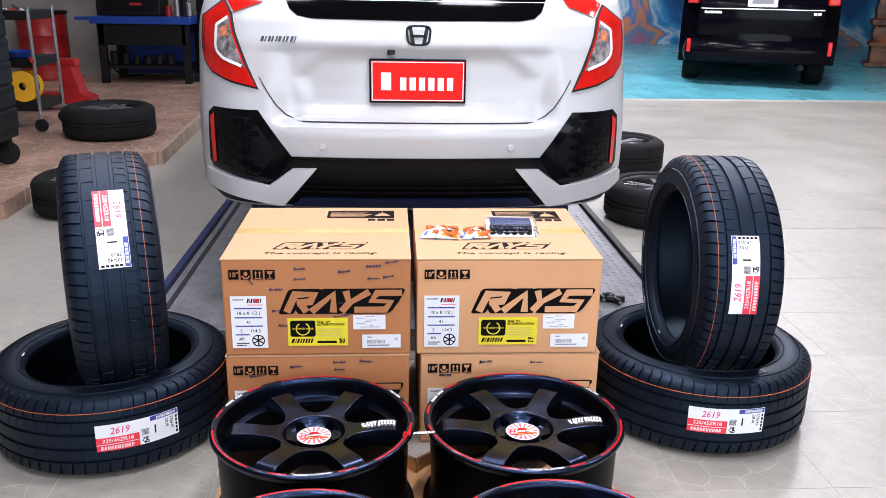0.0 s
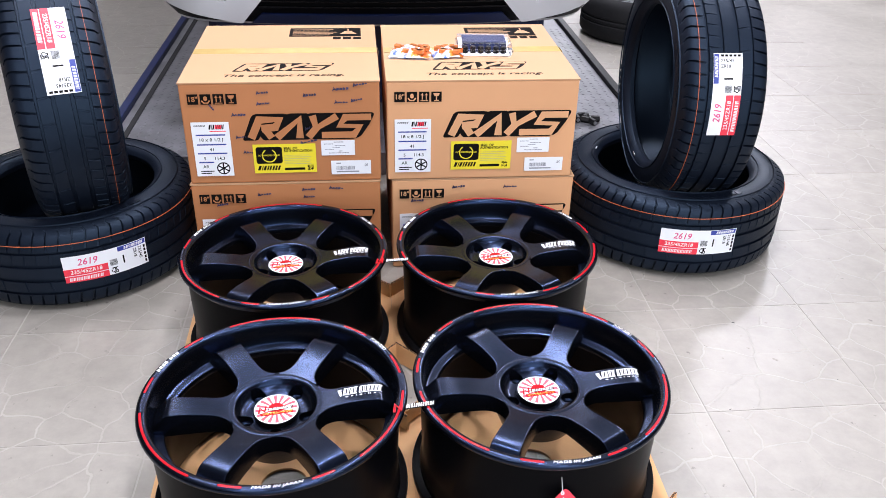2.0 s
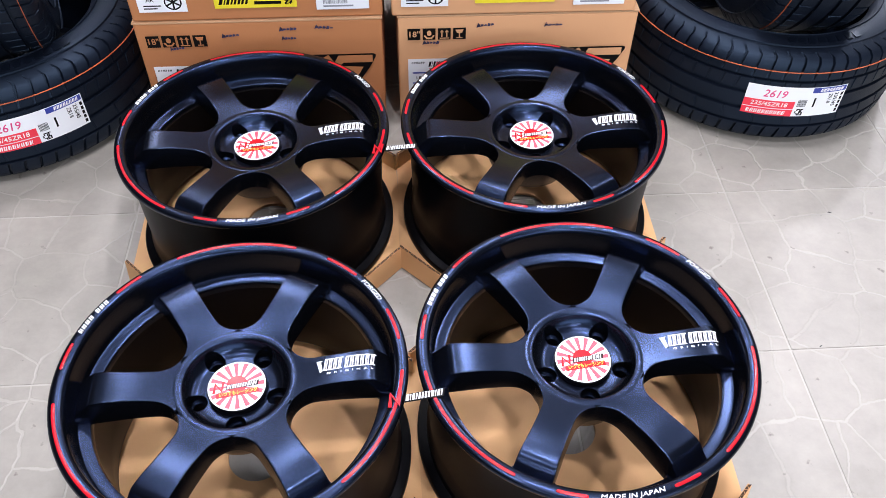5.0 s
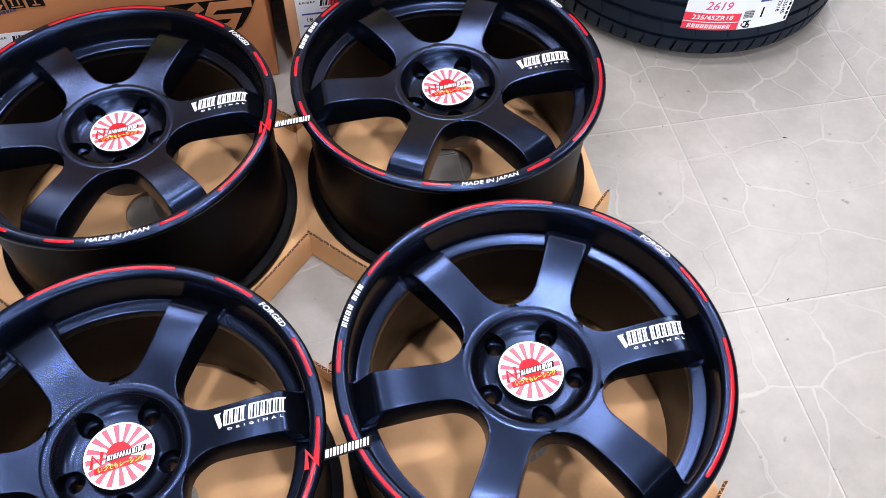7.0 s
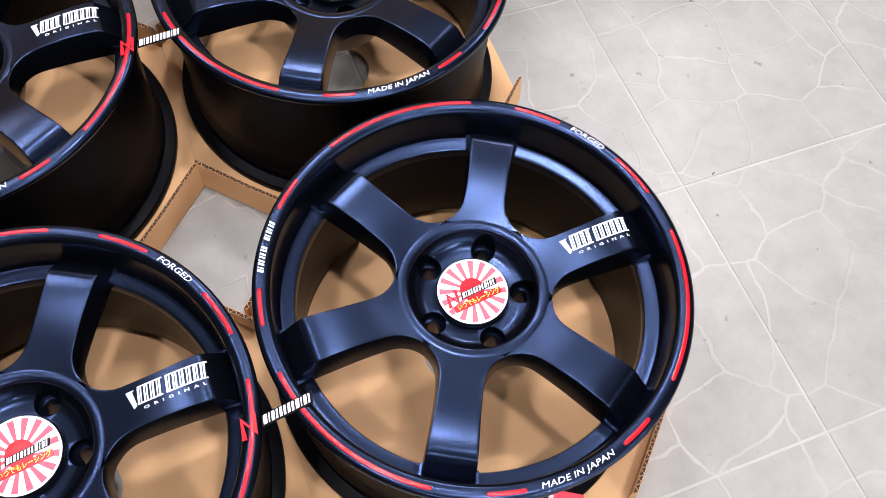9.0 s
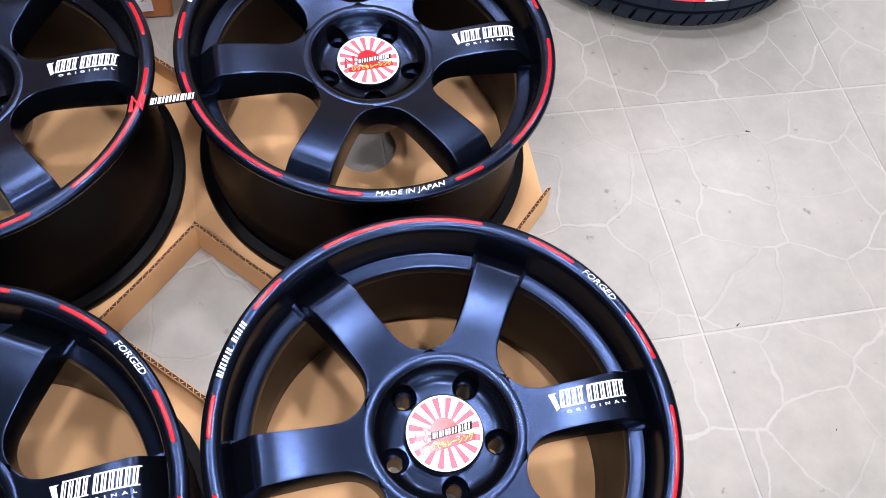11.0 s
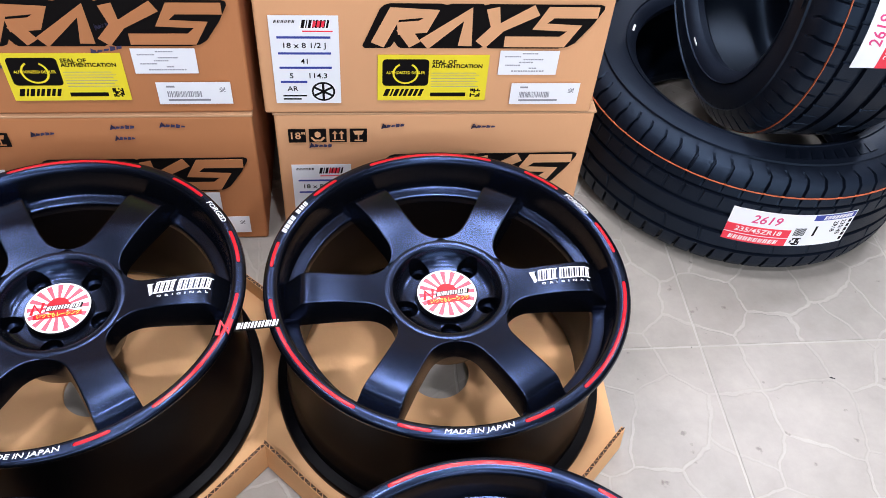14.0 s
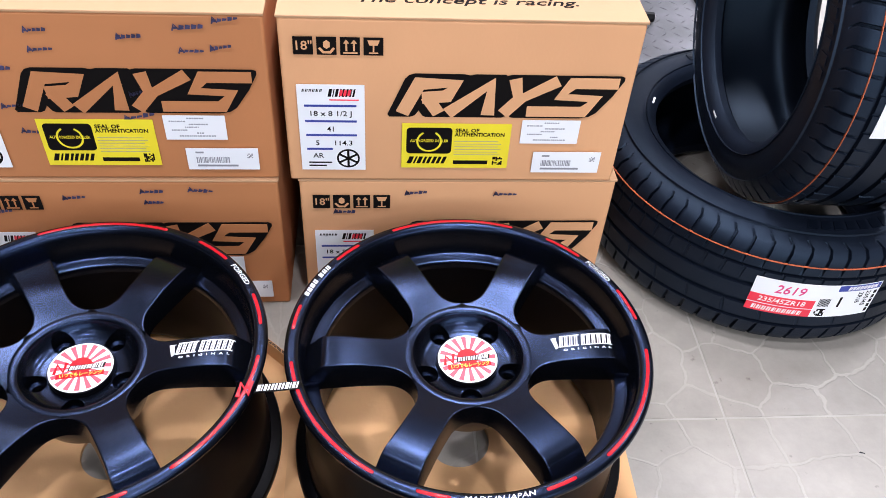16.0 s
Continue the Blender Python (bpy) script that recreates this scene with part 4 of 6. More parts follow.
    join(bm, words("AUTHENTICATION", 0.0092, 0.0003, width=0.076, bold=0.03), face @ pose(0.2900, 0.0930, 0.0008))
    join(bm, sheet(0.252, 0.0375, 0.306, 0.0445, 0.0006, 0.0009), face)
    glyph_mark(bm, 4, 0.060, 0.0130, 0.35, 0.0006, 0.0009, face @ pose(0.180, 0.0385, 0), gap=0.06, bold=0.24)
    for kx in range(6):
        for ky in range(6):
            if rng.random() < 0.55:
                join(bm, sheet(0.313 + 0.0026 * kx, 0.0365 + 0.0026 * ky, 0.3154 + 0.0026 * kx, 0.0389 + 0.0026 * ky, 0.0006, 0.0009), face)
    part("seal_print", bm, M_BLACK_INK, seal, kind="stuff")
    bm = bmesh.new()
    join(bm, words("AUTHORIZED DEALER", 0.0068, 0.0003, width=0.058), face @ pose(0.2135, 0.0815, 0.0012))
    join(bm, arc_band(bmesh.new(), 0.0165, 0.0195, 120, 420, 0.0009, 0.0011, 15), face @ pose(0.2135, 0.0805, 0))
    for k in range(5):
        join(bm, sheet(0.252, 0.0660 + 0.0040 * k, 0.326 - 0.006 * (k % 2), 0.0668 + 0.0040 * k, 0.0006, 0.0008), face)
    part("seal_emblem", bm, M_YELLOW, seal, kind="stuff")
    bm = bmesh.new()
    for k in range(6):
        join(bm, sheet(0.252, 0.0555 + 0.0050 * k, 0.324 - 0.005 * (k % 2), 0.0563 + 0.0050 * k, 0.0008, 0.0010), face)
    part("seal_small_print", bm, M_GREY_INK, seal, kind="stuff")
    # two white stock labels
    for u0, v0, u1, v1, kind in ((0.352, 0.078, 0.441, 0.121, 0), (0.376, 0.022, 0.483, 0.062, 1)):
        lb = part("stock_label", join(bmesh.new(), sheet(u0, v0, u1, v1, 0.0005, 0.0010), face), M_PAPER, t, "white stock label")
        bm = bmesh.new()
        if kind == 0:
            for k, (a, b) in enumerate(((0.034, 0.056), (0.008, 0.030), (0.036, 0.064), (0.030, 0.050), (0.010, 0.032), (0.046, 0.056), (0.020, 0.070))):
                v = v1 - 0.0060 - 0.0052 * k
                u = u0 + a
                while u < u0 + b:
                    step = rng.choice((0.0016, 0.0024, 0.0030))
                    join(bm, sheet(u, v, u + step, v + 0.0022, 0.0010, 0.0013), face)
                    u += step + 0.0009
        else:
            u = u0 + 0.014
            while u < u0 + 0.062:
                wdt = rng.choice((0.0007, 0.0012, 0.0018))
                join(bm, sheet(u, v0 + 0.013, u + wdt, v0 + 0.024, 0.0010, 0.0013), face)
                u += wdt + rng.choice((0.0007, 0.0012))
            join(bm, sheet(u0 + 0.014, v0 + 0.006, u0 + 0.075, v0 + 0.0095, 0.0010, 0.0013), face)
            join(bm, sheet(u0 + 0.014, v0 + 0.031, u0 + 0.026, v0 + 0.034, 0.0010, 0.0013), face)
            for kx in range(4):
                for ky in range(4):
                    if (kx * 7 + ky * 3) % 5 < 3:
                        join(bm, sheet(u0 + 0.090 + 0.0022 * kx, v0 + 0.022 + 0.0022 * ky, u0 + 0.092 + 0.0022 * kx, v0 + 0.024 + 0.0022 * ky, 0.0010, 0.0013), face)
        part("stock_print", bm, M_GREY_INK, lb, kind="stuff")
    # lid prints
    lid = pose(0, 0, BH, 0, 0, 0)
    carton_logo("lid_mark", t, "black maker's mark on the lid", M_CARD_TOP, 0.245, 0.062, 0.0001, lid @ pose(0.128, 0.085, 0))
    part("lid_slogan", join(bmesh.new(), words("The concept is racing.", 0.026, 0.0004, 0.25, width=0.31), lid @ pose(0.262, 0.048, 0.0004)), M_BLACK_INK, t, "black slogan on the lid", kind="stuff")
    bm = join(bmesh.new(), sheet(0.255, 0.405, 0.468, 0.495, 0.0001, 0.0006), lid)
    for k in range(3):
        join(bm, sheet(0.385 + 0.03 * k, 0.375, 0.408 + 0.03 * k, 0.398, 0.0001, 0.0006), lid)
    lp = part("lid_panel", bm, M_BLACK_INK, t, "black printed lid panel")
    bm = bmesh.new()
    for k in range(5):
        join(bm, sheet(0.265, 0.418 + 0.014 * k, 0.375 + 0.01 * (k % 3), 0.422 + 0.014 * k, 0.0006, 0.0009), lid)
    prism(bm, [(0.405, 0.43), (0.455, 0.43), (0.44, 0.46), (0.42, 0.46)], 0.0006, 0.0009, lid)
    join(bm, sheet(0.428, 0.455, 0.432, 0.485, 0.0006, 0.0009), lid)
    part("lid_print", bm, M_CARD_TOP, lp, kind="stuff")
    # stray ink stamps
    for u, v, ln, ang in smudges:
        bm = bmesh.new()
        for k in range(5):
            x = (k / 5 - 0.5) * ln
            hgt = 0.0045 * rng.uniform(0.5, 1.1)
            prism(bm, [(x, -hgt * 0.6), (x + ln * 0.17, -hgt * 0.5), (x + ln * 0.2, hgt * 0.6), (x + ln * 0.05, hgt)], 0.0001, 0.0004, face @ pose(u, v, 0, 0, 0, ang))
        stroke(bm, [(-ln * 0.5, -0.003), (-ln * 0.42, 0.006), (-ln * 0.3, -0.002)], 0.0022, 0.0001, 0.0004, face @ pose(u, v, 0, 0, 0, ang))
        part("ink_stamp", bm, M_BLUE_INK, t, "smeared blue ink stamp", kind="stuff")
    return t


MANY = ((0.21, 0.255, 0.03, 3), (0.33, 0.247, 0.034, 4), (0.41, 0.262, 0.042, 4), (0.46, 0.274, 0.036, 8), (0.21, 0.226, 0.034, 4), (0.41, 0.226, 0.034, 0), (0.45, 0.232, 0.03, 10), (0.145, 0.196, 0.036, 0), (0.15, 0.135, 0.036, 6), (0.32, 0.118, 0.046, 12), (0.165, 0.09, 0.034, -4), (0.075, 0.222, 0.03, -55), (0.325, 0.158, 0.025, 20))
FEW = ((0.185, 0.258, 0.036, 5), (0.33, 0.255, 0.038, 0), (0.07, 0.218, 0.035, 0))
LOW = ((0.195, 0.250, 0.036, 5), (0.315, 0.262, 0.036, 2), (0.39, 0.264, 0.038, -4), (0.315, 0.24, 0.03, 0), (0.08, 0.222, 0.03, 8))
build_carton(pose(-0.517, 2.308, 0, 0, 0, 0), "kraft cardboard wheel carton under another carton", LOW, 3, M_CARD_BROWN)
build_carton(pose(0.026, 2.311, 0, 0, 0, 0), "kraft cardboard wheel carton under another carton", FEW, 5, M_CARD_PALE)
build_carton(pose(-0.514, 2.310, BH, 0, 0, 0.2), "taped kraft wheel carton covered in smeared ink stamps, stacked on another", MANY, 7, M_CARD_BROWN)
build_carton(pose(0.014, 2.308, BH, 0, 0, -0.2), "clean taped kraft wheel carton stacked on another, packets on its lid", (), 9, M_CARD_PALE)

# packets on the carton lid
LID = 2 * BH + 0.001


def build_packet(m, w, h):
    t = thing("parts_packet", "crumpled clear plastic packet with orange printed card", "plastic bag", m, "packets on the carton")
    bm = bmesh.new()
    n = 12
    rng = random.Random(int(w * 1000))
    vs = [[bm.verts.new(((i / n - 0.5) * w + rng.uniform(-0.002, 0.002), (j / n - 0.5) * h + rng.uniform(-0.002, 0.002), 0.004 + 0.022 * math.sin(math.pi * i / n) * math.sin(math.pi * j / n) * rng.uniform(0.6, 1.1))) for j in range(n + 1)] for i in range(n + 1)]
    for i in range(n):
        for j in range(n):
            bm.faces.new((vs[i][j], vs[i + 1][j], vs[i + 1][j + 1], vs[i][j + 1]))
    lo = [bm.verts.new((x * w / 2, y * h / 2, 0)) for x, y in ((-1, -1), (1, -1), (1, 1), (-1, 1))]
    bm.faces.new(lo)
    bag = part("bag", bm, M_BAG, t)
    bm = bmesh.new()
    for k in range(20):
        x, y = rng.uniform(-0.42, 0.32) * w, rng.uniform(-0.4, 0.32) * h
        prism(bm, [(x, y), (x + 0.016, y - 0.003), (x + 0.019, y + 0.010), (x + 0.003, y + 0.013)], 0.012, 0.0215)
    part("printed_card", bm, M_BAG_RED, bag)
    return t


build_packet(pose(0.090, 2.53, LID, 0, 0, -8), 0.115, 0.095)
build_packet(pose(0.190, 2.52, LID, 0, 0, 6), 0.085, 0.075)
nuts_box = thing("parts_case", "clear plastic case of dark lug nuts on the carton", "plastic case", pose(0.300, 2.555, LID, 0, 0, -4))
part("tray", box(bmesh.new(), -0.070, -0.050, 0.001, 0.070, 0.050, 0.006, 0.001), M_PAPER, nuts_box, "white inner tray")
part("insert", box(bmesh.new(), -0.062, -0.022, 0.006, 0.062, 0.046, 0.030, 0.003), M_BLUE_STEEL, nuts_box, "dark boxed insert")
for i in range(6):
    part("lug_nut", cyl(bmesh.new(), 0.0085, 0.006, 0.026, 8, pose(-0.054 + i * 0.0216, -0.037, 0), bevel=0.002), M_DARK_STEEL, nuts_box, smooth=True)
cover = box(bmesh.new(), -0.076, -0.056, 0.0005, 0.076, 0.056, 0.036, 0.004)
part("cover", cover, M_CLEAR, nuts_box, "clear plastic cover").visible_shadow = False
rim_bm = bmesh.new()
for x0, y0, x1, y1 in ((-0.080, -0.060, 0.080, -0.057), (-0.080, 0.057, 0.080, 0.060), (-0.080, -0.057, -0.077, 0.057), (0.077, -0.057, 0.080, 0.057)):
    box(rim_bm, x0, y0, 0.014, x1, y1, 0.020)
part("case_rim", rim_bm, M_CLEAR, nuts_box, "clear plastic rim")

# lug nuts on the lift plate
nut = thing("lug_nut", "loose dark steel lug nut on the lift plate", "lug nut", pose(0.78, 3.22, PZ + 0.0125), "loose lug nuts")
part("shell", cyl(bmesh.new(), 0.0125, -0.012, 0.022, 6, pose(0, 0, 0, 90, 0, 0), bevel=0.002), M_DARK_STEEL, nut)
part("bore", cyl(bmesh.new(), 0.007, 0.0221, 0.024, 12, pose(0, 0, 0, 90, 0, 0)), M_STEEL, nut)
for k, (x, y, a) in enumerate(((0.805, 3.205, 60), (0.83, 3.185, 20), (0.80, 3.245, 110), (0.82, 3.235, -30), (0.845, 3.21, 80))):
    copy_thing(nut, pose(x, y, PZ + 0.0125, 0, 0, a))

# ---- new tyres ----
TR, TW = 0.3345, 0.240


def tyre_mesh(pitches=66, grooves=True):
    """A tyre standing on its lower sidewall; tread with four grooves and slanted shoulder cuts."""
    h = TW / 2
    tread = []
    def groove(c, w, d=0.0065):
        tread.extend([(c - w / 2 - 0.0008, 0), (c - w / 2, -d), (c + w / 2, -d), (c + w / 2 + 0.0008, 0)])
    tread.append((-0.098, -0.006))
    tread.append((-0.084, -0.002))
    for c, w in ((-0.060, 0.006), (-0.022, 0.009), (0.020, 0.009), (0.058, 0.006)):
        groove(c, w)
    tread.append((0.084, -0.002))
    tread.append((0.098, -0.006))
    prof = [(0.228, -h + 0.020), (0.234, -h + 0.010), (0.245, -h + 0.003), (0.262, -h), (0.285, -h + 0.002), (0.304, -h + 0.008), (0.318, -h + 0.014)]
    prof += [(TR + dz, z) for z, dz in tread]
    prof += [(0.318, h - 0.014), (0.304, h - 0.008), (0.285, h - 0.002), (0.262, h), (0.245, h - 0.003), (0.234, h - 0.010), (0.228, h - 0.020)]
    prof += [(0.231, h - 0.034), (0.262, h - 0.030), (0.300, h - 0.040), (0.318, 0.05), (0.319, 0), (0.318, -0.05), (0.300, -h + 0.040), (0.262, -h + 0.030), (0.231, -h + 0.034)]
    bm = bmesh.new()
    rings = []
    for p in range(pitches):
        for q, off in ((0.0, 0), (0.025, 1), (0.165, 1), (0.19, 0), (0.60, 0)):
            ring = []
            for r, z in prof:
                az = abs(z)
                ang = 2 * math.pi * (p + q) / pitches
                cut = 0.0
                if r > 0.31 and az > 0.063 and r > 0.3175:
                    ang += (az - 0.063) * 0.55 * (1 if z > 0 else -1)
                    cut = 0.0100 * off * (1 if az > 0.07 else 0)
                elif r > TR - 0.003 and az < 0.055:
                    ang += z * 0.5
                    cut = 0.0034 * off * (1 if (p % 2 or z > 0) and 0.026 < az < 0.055 else 0)
                ring.append(bm.verts.new(((r - cut) * math.cos(ang), (r - cut) * math.sin(ang), z + h)))
            rings.append(ring)
    n, k = len(prof), len(rings)
    for i in range(k):
        a, b = rings[i], rings[(i + 1) % k]
        for j in range(n):
            bm.faces.new((a[j], b[j], b[(j + 1) % n], a[(j + 1) % n]))
    return bm


def build_tyre(label):
    t = thing("tyre", label, "tyre", group="new tyres")
    part("carcass", tyre_mesh(), M_RUBBER, t, smooth=True)
    part("orange_line", lathe(bmesh.new(), [(TR - 0.0020, 0.1995), (TR + 0.0004, 0.1995), (TR + 0.0002, 0.2008), (TR - 0.0025, 0.2008)], 132), M_ORANGE, t, "thin orange marking line")
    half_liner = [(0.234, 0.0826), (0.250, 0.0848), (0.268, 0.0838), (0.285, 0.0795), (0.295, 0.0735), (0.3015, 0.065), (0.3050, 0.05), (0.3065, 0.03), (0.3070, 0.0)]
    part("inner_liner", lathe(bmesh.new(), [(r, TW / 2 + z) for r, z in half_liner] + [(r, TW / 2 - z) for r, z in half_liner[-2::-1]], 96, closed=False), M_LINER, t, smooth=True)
    # ribs on the upper sidewall
    bm = bmesh.new()
    for r in (0.2500, 0.2950):
        lathe(bm, [(r - 0.0008, TW - 0.003), (r, TW + 0.0008), (r + 0.0008, TW - 0.003)], 96)
    part("sidewall_ribs", bm, M_RUBBER, t, smooth=True)
    bm = bmesh.new()
    for a in (100, 280):
        blk = block_mark(bmesh.new(), 8, 0.17, 0.020, 0.2, -0.0005, 0.0008, pose(-0.085, -0.010, 0), gap=0.3)
        join(bm, polar(sliced(blk, 0.01), 0.272, a), pose(0, 0, TW))
    part("sidewall_mark", bm, M_LINER, t, kind="stuff")
    part("bar_code", polar(sliced(sheet(-0.010, -0.002, 0.010, 0.002, 0, 0.001), 0.01), 0.2385, 160), M_PAPER, t, "tiny white sticker", m=pose(0, 0, TW - 0.0055))
    # paper label round the tread, its middle at -90 degrees
    r, a, st = TR, -90, 0.008
    lab = part("tread_label", wrapped(sliced(sheet(-0.108, 0.088, 0.108, 0.164, 0.0004, 0.0012), st), r, a), M_PAPER, t, "white and red paper size label")
    red = wrapped(sliced(join(sheet(-0.108, 0.088, 0.000, 0.1055, 0.0012, 0.0016), sheet(-0.108, 0.1075, 0.000, 0.127, 0.0012, 0.0016)), st), r, a)
    part("label_red", red, M_LABEL_RED, lab)
    part("label_size", wrapped(join(bmesh.new(), words("235/45ZR18", 0.0150, 0.0004, 0.1, width=0.078), pose(-0.054, 0.1172, 0.0018)), r, a), M_WHITE, lab)
    part("label_model_mark", wrapped(sliced(glyph_mark(bmesh.new(), 10, 0.084, 0.0095, 0.15, 0.0016, 0.0020, pose(-0.098, 0.0920, 0), gap=0.2, bold=0.28), st), r, a), M_WHITE, lab)
    part("pen_note", wrapped(join(bmesh.new(), words("2619", 0.0270, 0.0004, 0.2, width=0.050), pose(-0.048, 0.144, 0.0014)), r, a), M_PINK_PEN, lab, "pink handwritten number")
    part("label_blue", wrapped(sliced(sheet(0.030, 0.150, 0.106, 0.163, 0.0012, 0.0016), st), r, a), M_LABEL_BLUE, lab)
    part("label_mark", wrapped(sliced(glyph_mark(bmesh.new(), 8, 0.054, 0.0080, 0.2, 0.0016, 0.0020, pose(0.046, 0.1525, 0), gap=0.2, bold=0.28), st), r, a), M_WHITE, lab)
    bm = bmesh.new()
    rng = random.Random(2)
    for kx in range(6):
        for ky in range(6):
            if rng.random() < 0.6:
                join(bm, sheet(0.006 + 0.003 * kx, 0.0905 + 0.003 * ky, 0.0087 + 0.003 * kx, 0.0932 + 0.003 * ky, 0.0012, 0.0015))
    for kx in range(9):
        join(bm, sheet(0.006 + 0.0022 * kx, 0.114, 0.0072 + 0.0022 * kx, 0.132, 0.0012, 0.0015))
    join(bm, words("235/45", 0.0120, 0.0003, width=0.036), pose(0.088, 0.128, 0.0014, 0, 0, -90))
    join(bm, words("ZR18", 0.0120, 0.0003, width=0.026), pose(0.074, 0.132, 0.0014, 0, 0, -90))
    for k in range(5):
        join(bm, sheet(0.099, 0.093 + 0.011 * k, 0.1045, 0.101 + 0.011 * k, 0.0012, 0.0015))
    join(bm, sheet(0.040, 0.112, 0.044, 0.136, 0.0012, 0.0015))
    part("label_print", wrapped(sliced(bm, st), r, a), M_BLACK_INK, lab, kind="stuff")
    return t


tyre = build_tyre("new black tyre with an orange line lying on the tiles")
tyre.matrix_basis = pose(-0.885, 2.470, 0.0, 0, 0, 28)
copy_thing(tyre, pose(0.903, 2.518, 0.0, 0, 0, -4))
tagged(copy_thing(tyre, pose(-0.858, 2.490, 0.478, 0, 0, 19) @ pose(0, 0, 0, 0, 90, 0) @ pose(0, 0, 0, 0, 0, -36.7) @ pose(0, 0, -TW / 2)), "new black tyre standing upright on a lying tyre")
tagged(copy_thing(tyre, pose(0.912, 2.549, 0.465, 0, 0, -2) @ pose(0, 0, 0, 0, -90, 0) @ pose(0, 0, 0, 0, 0, 13.6) @ pose(0, 0, -TW / 2)), "new black tyre standing upright on a lying tyre")

# ---- white hatchback, rear end ----
CX = 0.035
car = thing("hatchback_car", "white hatchback on a lift, boot closed, with a red plate", "car", pose(CX, 0, 0))


def skin_y(x, z):
    ax = abs(x)
    zs = (0.40, 0.48, 0.53, 0.58, 0.65, 0.76, 0.790, 0.806, 0.86, 1.04, 1.07, 1.15, 1.22, 1.45, 1.62)
    ledge = float(np.interp(z, zs, (3.26, 3.20, 3.15, 3.125, 3.115, 3.105, 3.115, 3.165, 3.19, 3.195, 3.185, 3.225, 3.29, 3.75, 4.2)))
    plain_ = float(np.interp(z, zs, (3.26, 3.20, 3.15, 3.125, 3.115, 3.115, 3.120, 3.124, 3.140, 3.185, 3.190, 3.225, 3.29, 3.75, 4.2)))
    k = min(1, max(0, (ax - 0.44) / 0.10))
    base = ledge + (plain_ - ledge) * k * k * (3 - 2 * k)
    y = base + 0.05 * (ax / 0.6) ** 2 + 3.4 * max(0, ax - 0.6) ** 2 + 30 * max(0, ax - 0.79) ** 2
    # shallow recess round the plate
    wide = float(np.interp(z, (0.80, 0.955, 1.045), (0.400, 0.455, 0.345)))
    mx = min(1, max(0, (wide - ax) / 0.070))
    mz = min(1, max(0, (z - 0.815) / 0.10)) * min(1, max(0, (1.058 - z) / 0.045))
    return y + 0.014 * mx * mx * (3 - 2 * mx) * mz


def skin_panel(name, outline, off, thick, material, label="", parent=None, step=0.035, smooth=True, at=None):
    """A panel over the rear skin, from its outline as seen square on; off: metres proud of the skin; at: the one height whose curve it keeps."""
    bm = bmesh.new()
    bm.faces.new([bm.verts.new((x, 0, z)) for x, z in outline])
    for axis in (0, 2):
        lo, hi = min(v.co[axis] for v in bm.verts), max(v.co[axis] for v in bm.verts)
        k = math.ceil(lo / step)
        while k * step < hi:
            co, no = [0, 0, 0], [0, 0, 0]
            co[axis], no[axis] = k * step, 1
            bmesh.ops.bisect_plane(bm, geom=bm.verts[:] + bm.edges[:] + bm.faces[:], plane_co=co, plane_no=no, dist=1e-5)
            k += 1
    bmesh.ops.triangulate(bm, faces=[f for f in bm.faces if len(f.verts) > 4])
    for v in bm.verts:
        v.co.y = skin_y(v.co.x, v.co.z if at is None else at) - off
    if thick:
        r = bmesh.ops.extrude_face_region(bm, geom=bm.faces[:])
        for v in [g for g in r["geom"] if isinstance(g, bmesh.types.BMVert)]:
            v.co.y += thick
    return part(name, bm, material, parent or car, label, smooth=smooth)


def flip(o):
    return [(-x, z) for x, z in reversed(o)]


half = [(0.0, 0.46), (0.72, 0.47), (0.795, 0.52), (0.845, 0.58), (0.862, 0.70), (0.862, 0.95), (0.845, 1.05), (0.80, 1.20), (0.74, 1.40), (0.62, 1.58), (0.0, 1.60)]
skin_panel("body", half + flip(half)[1:-1], 0, 0.02, M_CAR, step=0.014)
# hull forward of the rear skin
edge = half + flip(half)[1:-1]
SIDE = ((4.30, 1.03, 1.63), (4.9, 1.04, 1.66), (5.6, 1.04, 1.64), (6.05, 1.04, 1.52), (6.75, 1.03, 1.08), (7.3, 1.0, 0.98), (7.6, 0.9, 0.80))


def hull_ring(y, kx, top):
    """A cross-section of the body at y: the rear outline widened and pressed down to the height top."""
    return [(x * kx, y, 0.40 + (z - 0.40) * (top - 0.40) / 1.2 if z > 1.05 and top > 1.2 else min(z, top)) for x, z in edge]


bm = bmesh.new()
rings = [[bm.verts.new((x, skin_y(x, z) + 0.004, z)) for x, z in edge]]
rings += [[bm.verts.new(c) for c in hull_ring(*q)] for q in SIDE]
for p, q in zip(rings, rings[1:]):
    for j in range(len(p)):
        bm.faces.new((p[j], q[j], q[(j + 1) % len(p)], p[(j + 1) % len(p)]))
bm.faces.new(rings[-1][::-1])
part("hull", bm, M_CAR, car, smooth=True)


